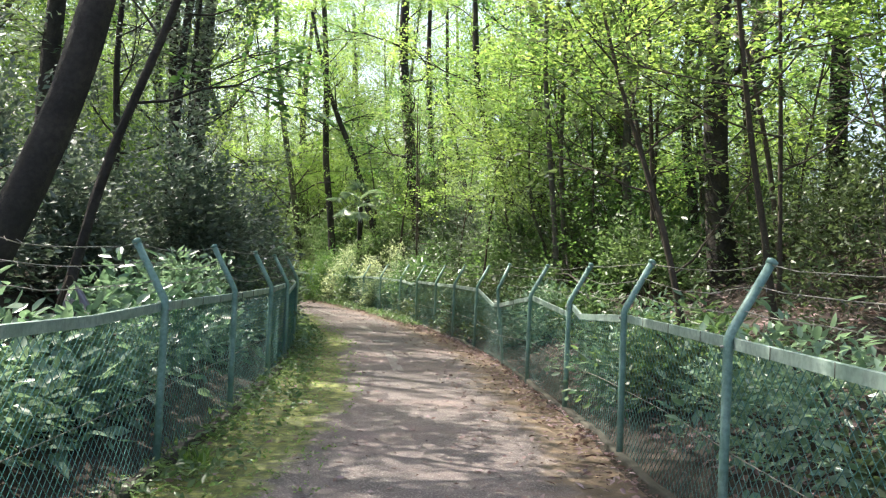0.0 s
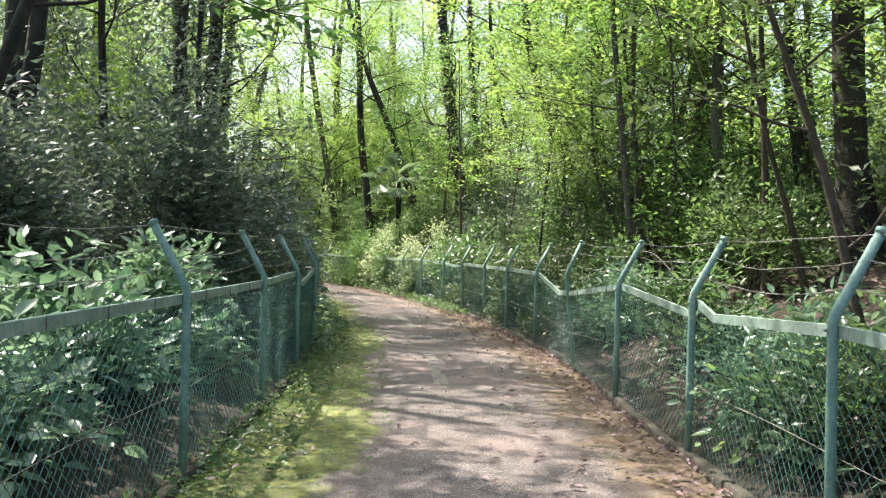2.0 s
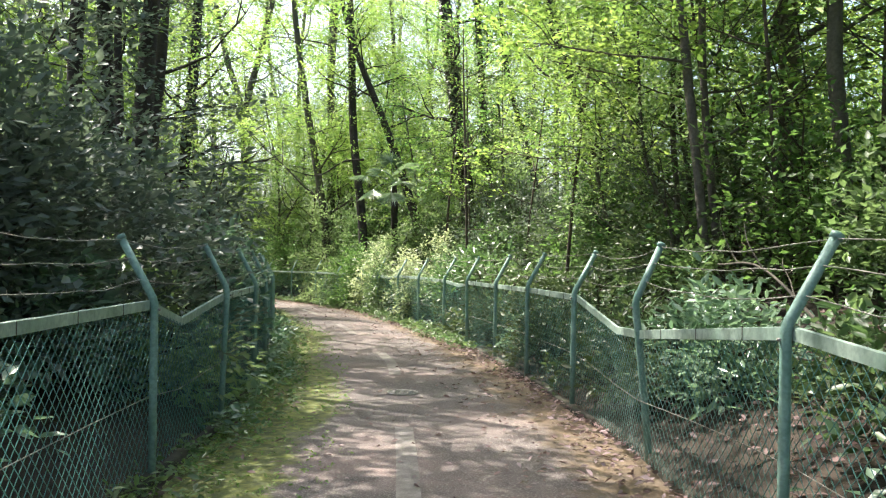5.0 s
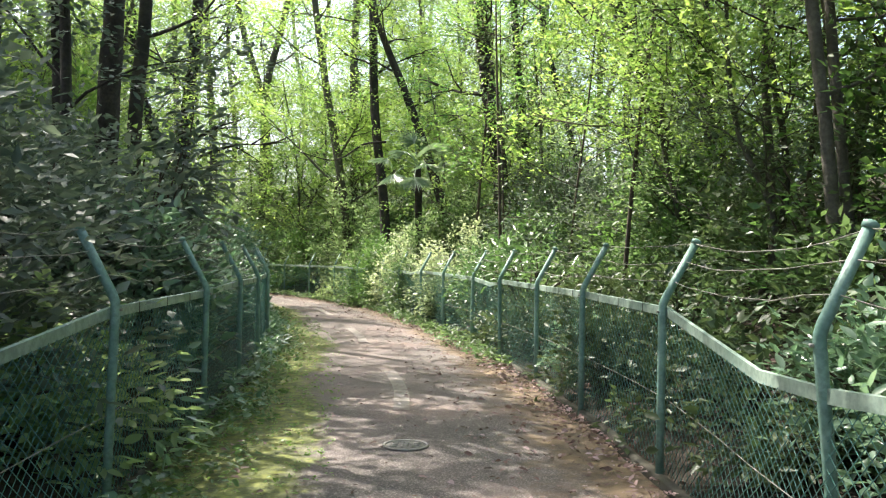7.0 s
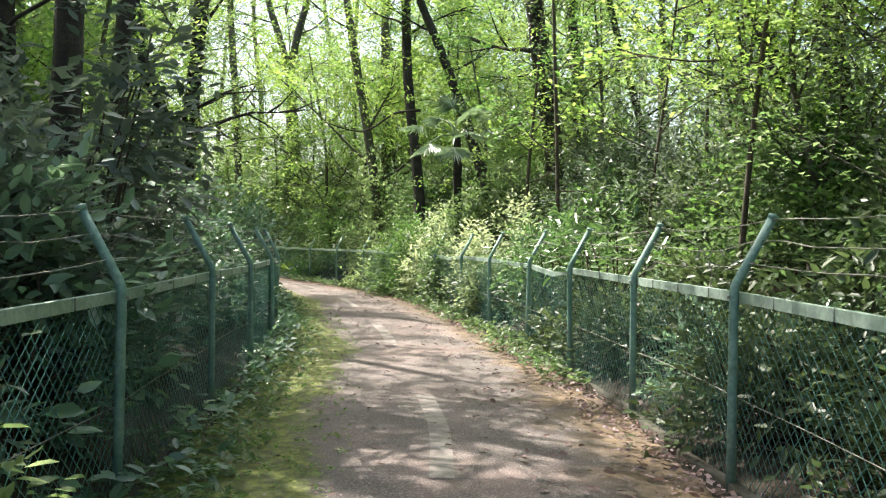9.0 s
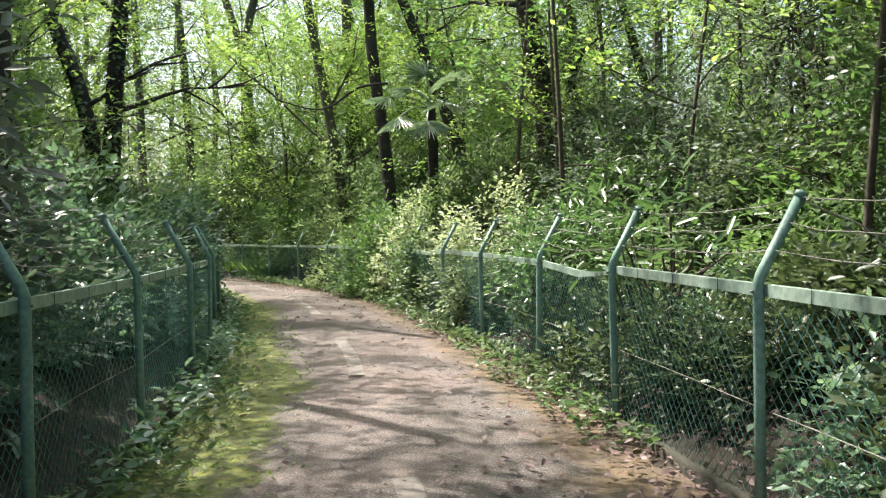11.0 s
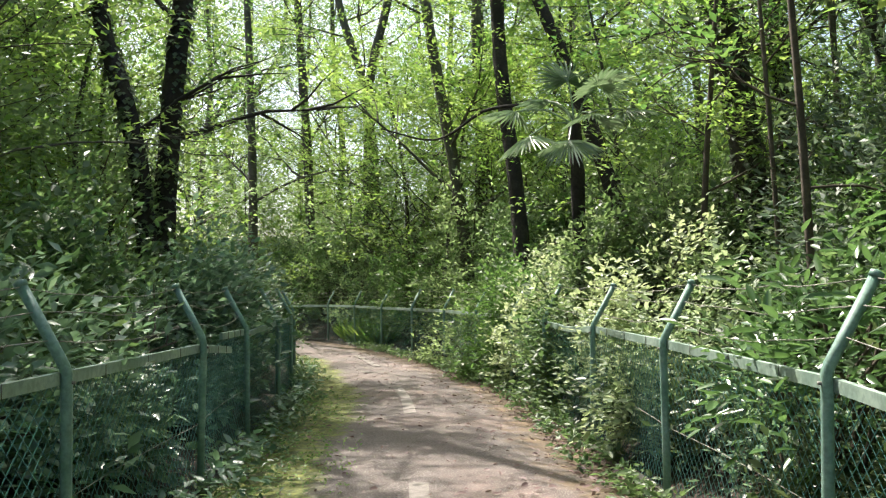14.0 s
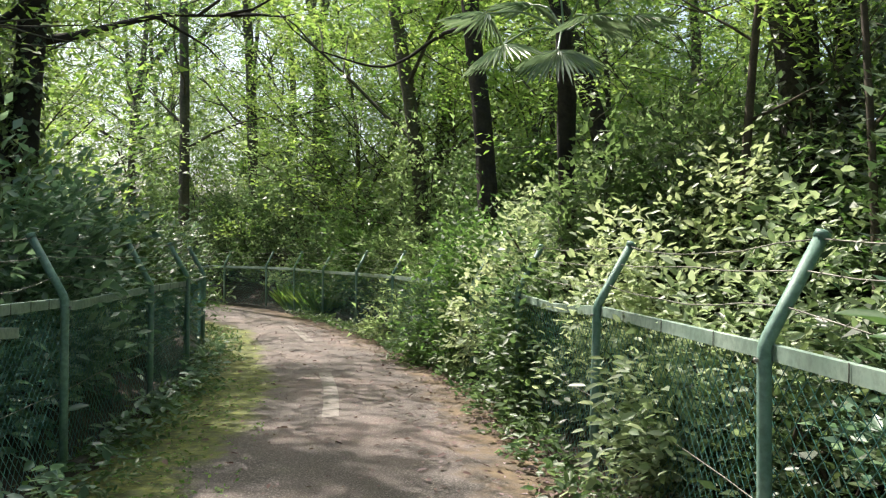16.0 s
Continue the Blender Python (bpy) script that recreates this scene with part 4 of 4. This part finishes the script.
# behind the right fence
for i in range(15):
    fx, fy = RIGHT_POSTS[3 + i]
    build_shrub(fx + 1.0, fy + 1.5, 0.7, 0.9, 0.6, (LEAF_OLIVE, LEAF_COOL)[i % 2], 2880 + i, "low dark undergrowth behind the wire mesh", 1100, 0.11, 0.48, False, "undergrowth")
    if fy > 13:
        build_shrub(fx + 2.0, fy + 1.1, 0.9, 1.2, (0.9, 0.7)[i % 2], LEAF_SHRUB, 1880 + i, "low green undergrowth on the slope", 1300, 0.11, 0.45, False, "undergrowth")
    # From the seventh on, darker leaf colour stands for shade behind the mesh.
    build_shrub(fx + 0.9, fy + 0.6 * (i % 3), 0.75, 1.0, (0.75, 1.0, 0.85)[i % 3], (LEAF_SHRUB, LEAF_COOL)[i % 2] if i < 6 else LEAF_OLIVE, 880 + i, "low green undergrowth behind the wire mesh", 1700, 0.1, 0.42, True, "undergrowth")
for i, q in enumerate(bank(RIGHT_POSTS, -1, 7.5, 1.25, 0.4, 0.7, 51)):
    if 15 < q[1] < 36:
        build_shrub(q[0], q[1], 0.5, 0.85, (0.95, 0.75, 1.1)[i % 3], (LEAF_OLIVE, LEAF_COOL, LEAF_OLIVE, LEAF_OLIVE)[i % 4], 3100 + i, "dark leafy undergrowth pressing against the wire mesh", 1300, 0.085, 0.46, False, "undergrowth")
for i in range(13):
    q = RIGHT_POSTS[8 + i]
    build_shrub(q[0] + 2.3 + 0.6 * (i % 2), q[1] + 0.9, 1.25, 1.5, 1.7 + 0.5 * (i % 3), (LEAF_SHRUB, LEAF_CANOPY, LEAF_OLIVE)[i % 3], 910 + i, "green leafy shrub on the slope", 4200, 0.1, 0.45)
# Shrubs at the bend, with sunlight painted into the pale leaf colour.
for i, (x, y, rx, ry, h, c) in enumerate(((-1.6, 26.9, 0.75, 1.1, 2.1, 4000), (-2.0, 28.6, 1.05, 1.2, 2.3, 5200), (-2.95, 30.9, 1.15, 1.3, 2.2, 4500))):
    build_shrub(x, y, rx, ry, h, LEAF_PALE, 930 + i, "yellow-green shrub spilling over the fence, sunlight put into its pale leaves", int(c * 1.5), 0.08, 0.5, True)
build_shrub(-2.75, 29.1, 0.75, 0.7, 2.8, LEAF_SHRUB, 935, "tall leafy shrub below the fan palm", 4200, 0.1, 0.5)
for i, (x, y, h) in enumerate(((-4.15, 32.4, 2.5), (-2.6, 32.3, 2.7), (-4.9, 35.0, 2.6), (-1.6, 30.6, 2.6), (-3.65, 31.7, 2.7))):
    build_shrub(x, y, 1.0, 1.0, h, (LEAF_CANOPY, LEAF_SHRUB)[i % 2], 980 + i, "leafy green shrub on the slope below the trees", 4200, 0.095, 0.52)
for i, (x, y) in enumerate(((-2.75, 29.0), (-3.55, 30.9), (-4.5, 32.9), (-5.6, 34.9))):
    build_shrub(x, y, 0.75, 1.0, 1.7, (LEAF_SHRUB, LEAF_SPRING)[i % 2], 970 + i, "leafy shrub growing through and over the fence", 2400, 0.1, 0.5)
for i in range(9):
    q = RIGHT_POSTS[17 + i]
    build_shrub(q[0] + 0.8, q[1] + 1.3, 1.3, 1.4, 2.3, (LEAF_SPRING, LEAF_SHRUB)[i % 2], 940 + i, "dense green shrub beyond the bend", 3600, 0.11, 0.45)
build_shrub(-4.3, 18.3, 0.75, 0.8, 1.5, LEAF_DARK, 962, "dark shrub with large drooping leaves above the fence", 650, 0.19, 0.38, True, lift_by=1.35, droop=0.5)
build_shrub(-0.95, 23.75, 0.5, 0.65, 1.0, LEAF_LONG, 960, "bright shrub with long glossy leaves leaning over the rail", 950, 0.115, 0.34, True, lift_by=0.72)
build_shrub(-0.6, 24.9, 0.6, 0.7, 1.2, LEAF_SHRUB, 963, "leafy shrub behind the rail", 1500, 0.1, 0.45, True, lift_by=0.3)
build_shrub(-0.2, 21.7, 0.6, 0.6, 1.0, LEAF_LONG, 961, "bright green spray of divided leaves above the rail", 300, 0.16, 0.3, True, lift_by=0.8)


def build_palm():
    """Fan palm: a shaggy stem and round pleated fans on long stalks, their tips hanging."""
    rng = np.random.default_rng(77)
    x, y = -2.95, 30.0
    top = tagged(new("fan_palm"), "fan palm with drooping silvery fan leaves among shrubs", "palm")
    z = lift(x, y)
    top.location = (x, y, z)
    h = 3.5 - z
    link("trunk", Tubes().add(spline([(0.1, 0, -0.1), (0.05, 0, h * 0.5), (0, 0, h)], 0.2), 0.085, 8, lump=0.12).mesh("trunk", BARK), top)
    crown = np.array([0, 0, h])
    for o in ((0.35, -0.35, 0.4), (-0.5, -0.45, -0.2), (0.0, -0.5, -0.28), (-0.1, 0.2, 0.62), (-0.75, 0.0, 0.22), (0.6, 0.25, 0.2), (0.25, -0.3, 0.05), (-0.35, 0.4, 0.4)):
        w = unit(np.array(o))
        hub = crown + np.array(o)
        stalk = Tubes().add(spline([crown, crown + np.array(o) * 0.5 + (0, 0, 0.1), hub], 0.12), 0.011, 5)
        fan = link("fan_leaf", stalk.mesh("fan_leaf", LEAF_PALM), top)
        side = unit(np.cross(w, (0, 0, 1.0)))
        n = 26
        th = np.linspace(-1.9, 1.9, n)
        d = w[None] * np.cos(th)[:, None] + side[None] * np.sin(th)[:, None] - np.array([0, 0, 0.3])
        nr = np.cross(side, w)[None] + rng.normal(size=(n, 3)) * 0.1
        link("blade_fan", leaf_mesh("blade_fan", np.repeat(hub[None], n, 0), d, nr, 0.5 * rng.uniform(0.88, 1.05, n), 0.075, LEAF_PALM, True, 0.8), fan)


build_palm()


# ---------------------------------------------------------------- verge plants, litter
def edge_points(rng, posts, n, near, far, y0, y1):
    """Random places on the road side of a fence line, near..far metres from it."""
    L = spline(posts, 0.1)
    L = L[(L[:, 1] > y0) & (L[:, 1] < y1)]
    t = unit(np.gradient(L, axis=0))
    k = rng.integers(0, len(L), n)
    side = np.column_stack([t[k, 1], -t[k, 0]]) * (1 if posts is LEFT_POSTS else -1)
    return L[k] + side * (near + (far - near) * rng.random(n) ** 1.7)[:, None]


rng = np.random.default_rng(90)
n = 1300
q = edge_points(rng, LEFT_POSTS, n, 0.02, 0.5, 1, 36)
feet = np.column_stack([q, np.full(n, 0.02) + rng.random(n) * 0.08])
p, d, nr = sprays(rng, feet, rng.normal(size=(n, 3)) * (1, 1, 0.3) + (0, 0, 0.45), 6, 0.13, 0.5)
tagged(link("verge_weeds", leaf_mesh("verge_weeds", p, d, nr, rng.uniform(0.03, 0.075, len(p)), 0.5, LEAF_SHRUB, True)), "low leafy weeds along the mossy verge", "weeds", kind="stuff")
n = 900
q = edge_points(rng, RIGHT_POSTS, n, 0.02, 0.4, 20, 40)
feet = np.column_stack([q, np.full(n, 0.02) + rng.random(n) * 0.1])
p, d, nr = sprays(rng, feet, rng.normal(size=(n, 3)) * (1, 1, 0.3) + (0, 0, 0.45), 6, 0.12, 0.5)
tagged(link("verge_weeds", leaf_mesh("verge_weeds", p, d, nr, rng.uniform(0.04, 0.09, len(p)), 0.5, LEAF_SHRUB, True)), "low leafy weeds at the fence foot", "weeds", kind="stuff")


n = 320
q = edge_points(rng, LEFT_POSTS, n, 0.02, 0.3, 13, 33)
feet = np.column_stack([q, 0.03 + rng.random(n) * 0.16])
p, d, nr = sprays(rng, feet, rng.normal(size=(n, 3)) * (1, 1, 0.3) + (0, 0, 0.3), 5, 0.16, 0.4)
tagged(link("verge_weeds", leaf_mesh("verge_weeds", p, d, nr, rng.uniform(0.06, 0.12, len(p)), 0.55, LEAF_COOL, True)), "broad-leaved weeds at the foot of the fence", "weeds", kind="stuff")


n = 3400
q = edge_points(rng, LEFT_POSTS, n, 0.05, 1.05, 1, 30)
feet = np.column_stack([q, np.full(n, 0.012)])
p, d, nr = sprays(rng, feet, rng.normal(size=(n, 3)) * (1, 1, 0.2) + (0, 0, 0.25), 5, 0.06, 0.5)
tagged(link("verge_weeds", leaf_mesh("verge_weeds", p, d, nr, rng.uniform(0.014, 0.036, len(p)), 0.55, LEAF_GRASS)), "tiny creeping green plants in the moss of the verge", "weeds", kind="stuff")


def build_tuft(x, y, n, h, seed):
    rng = np.random.default_rng(seed)
    a = rng.random(n) * 6.28
    r = rng.random(n) * h * 0.35
    p = np.column_stack([x + r * np.cos(a), y + r * np.sin(a), np.full(n, 0.015)])
    d = np.column_stack([np.cos(a) * 0.6, np.sin(a) * 0.6, np.full(n, 1.0)]) + rng.normal(size=(n, 3)) * 0.25
    tagged(link("grass_tuft", leaf_mesh("grass_tuft", p, d, rng.normal(size=(n, 3)), h * rng.uniform(0.5, 1.1, n), 0.06, LEAF_GRASS, True)), "tuft of long bright grass at the road edge", "grass", "grass tufts")


build_tuft(-1.5, 5.45, 120, 0.16, 1)
for i, (x, y) in enumerate(((-9.3, 40.2), (-9.7, 40.7), (-10.1, 41.2), (-10.6, 41.6))):
    build_tuft(x, y, 220, 0.75, 10 + i)

# fallen leaves
n = 2600
q = np.concatenate([edge_points(rng, RIGHT_POSTS, n, 0.0, 1.1, 0.5, 38), edge_points(rng, LEFT_POSTS, 900, 0.1, 2.6, 0.5, 36)])
m = len(q)
p = np.column_stack([q, np.full(m, 0.036)])
a = rng.random(m) * 6.28
d = np.column_stack([np.cos(a), np.sin(a), rng.normal(size=m) * 0.12])
tagged(link("fallen_leaves", leaf_mesh("fallen_leaves", p, d, np.array([0, 0, 1.0]) + rng.normal(size=(m, 3)) * 0.3, rng.uniform(0.025, 0.075, m), 0.5, LEAF_DRY, True)), "dry brown fallen leaves on the road", "fallen leaves", kind="stuff")
n = 3200
L, R = spline(LEFT_POSTS, 0.2), spline(RIGHT_POSTS, 0.2)
M = spline(MIDDLE, 0.2)
m0 = M[rng.integers(30, len(M) - 20, n)]
a0 = L[np.argmin(((L[None] - m0[:, None]) ** 2).sum(2), 1)]
b0 = R[np.argmin(((R[None] - m0[:, None]) ** 2).sum(2), 1)]
q = a0 + (b0 - a0) * rng.uniform(0.12, 0.97, (n, 1)) + rng.normal(size=(n, 2)) * 0.1
a = rng.random(n) * 6.28
tagged(link("leaf_scraps", leaf_mesh("leaf_scraps", np.column_stack([q, np.full(n, 0.034)]), np.column_stack([np.cos(a), np.sin(a), rng.normal(size=n) * 0.1]), np.array([0, 0, 1.0]) + rng.normal(size=(n, 3)) * 0.35,
       rng.uniform(0.015, 0.045, n), 0.45, LEAF_DRY)), "small pale scraps of dead leaves scattered over the asphalt", "leaf scraps", kind="stuff")
n = 16000
y = rng.uniform(0, 34, n)
fx = np.interp(y, [r[1] for r in RIGHT_POSTS], [r[0] for r in RIGHT_POSTS])
x = fx + 0.1 + rng.random(n) * 6
p = np.column_stack([x, y, ground_z(x, y) + 0.02])
a = rng.random(n) * 6.28
d = np.column_stack([np.cos(a), np.sin(a), rng.normal(size=n) * 0.3 + 0.1])
tagged(link("leaf_litter", leaf_mesh("leaf_litter", p, d, np.array([-0.3, 0, 1.0]) + rng.normal(size=(n, 3)) * 0.4, rng.uniform(0.05, 0.12, n), 0.5, LEAF_DRY)), "brown dead leaves covering the slope", "leaf litter", kind="stuff")

q = edge_points(rng, RIGHT_POSTS, 2600, 0.02, 0.4, 1, 32)
m = len(q)
a = rng.random(m) * 6.28
tagged(link("leaf_drift", leaf_mesh("leaf_drift", np.column_stack([q, 0.02 + rng.random(m) * 0.025]), np.column_stack([np.cos(a), np.sin(a), rng.normal(size=m) * 0.3]), np.array([0, 0, 1.0]) + rng.normal(size=(m, 3)) * 0.5,
       rng.uniform(0.03, 0.075, m), 0.5, LEAF_DRY)), "drift of brown dead leaves against the kerb", "fallen leaves", kind="stuff")


def build_fallen_branch(points, r):
    a = np.array(points, float)
    top = tagged(new("fallen_branch"), "bare grey fallen branch lying on the bank", "branch", "fallen branches")
    top.location = a[0]
    path = spline(a - a[0], 0.15)
    link("bough", Tubes().add(path, np.linspace(r, r * 0.4, len(path)), 6, True, 0.08).mesh("bough", BARK_PALE), top)
    for k in (0.35, 0.6, 0.8):
        s = along(path, np.array([k]))[0]
        link("twig", Tubes().add(limb_path(np.random.default_rng(int(k * 100)), s, (0.5 - k, 0.6, 0.5), 0.5), np.linspace(r * 0.4, 0.004, 6), 5).mesh("twig", BARK_PALE), top)


for pts, r in (([(-6.0, 22.9, 0.3), (-5.6, 23.9, 0.75), (-5.75, 24.9, 1.0), (-6.0, 25.9, 1.1)], 0.025), ([(-6.3, 24.2, 0.4), (-6.0, 25.2, 0.85), (-6.3, 26.4, 0.95)], 0.02),
               ([(2.6, 13.6, 1.0), (2.2, 14.4, 1.3), (2.0, 15.2, 1.35)], 0.018)):
    pts[0] = (pts[0][0], pts[0][1], lift(pts[0][0], pts[0][1]) - 0.02)
    build_fallen_branch(pts, r)


def build_dead_fan(x, y):
    """A withered fan leaf that hangs from its bent stalk."""
    z = lift(x, y)
    top = tagged(new("dead_palm_leaf"), "withered straw-coloured fan leaf hanging on a bent stalk", "dead leaf")
    top.location = (x, y, z)
    tip = np.array([0.12, 0.0, 1.12 - z])
    link("stalk", Tubes().add(spline([(0, 0, -0.05), (0, 0, tip[2] * 0.6), (0.06, 0, tip[2] + 0.04), tip], 0.1), 0.008, 5).mesh("stalk", TWIG), top)
    th = np.linspace(-1.4, 1.4, 12)
    d = np.column_stack([np.sin(th) * 0.5 + 0.1, np.cos(th) * 0.15, -np.ones(12)])
    link("blade_fan", leaf_mesh("blade_fan", np.repeat(tip[None], 12, 0), d, np.tile((0.2, -1.0, 0.2), (12, 1)), 0.34, 0.12, LEAF_STRAW, True, 0.6), top)


build_dead_fan(-3.2, 7.25)
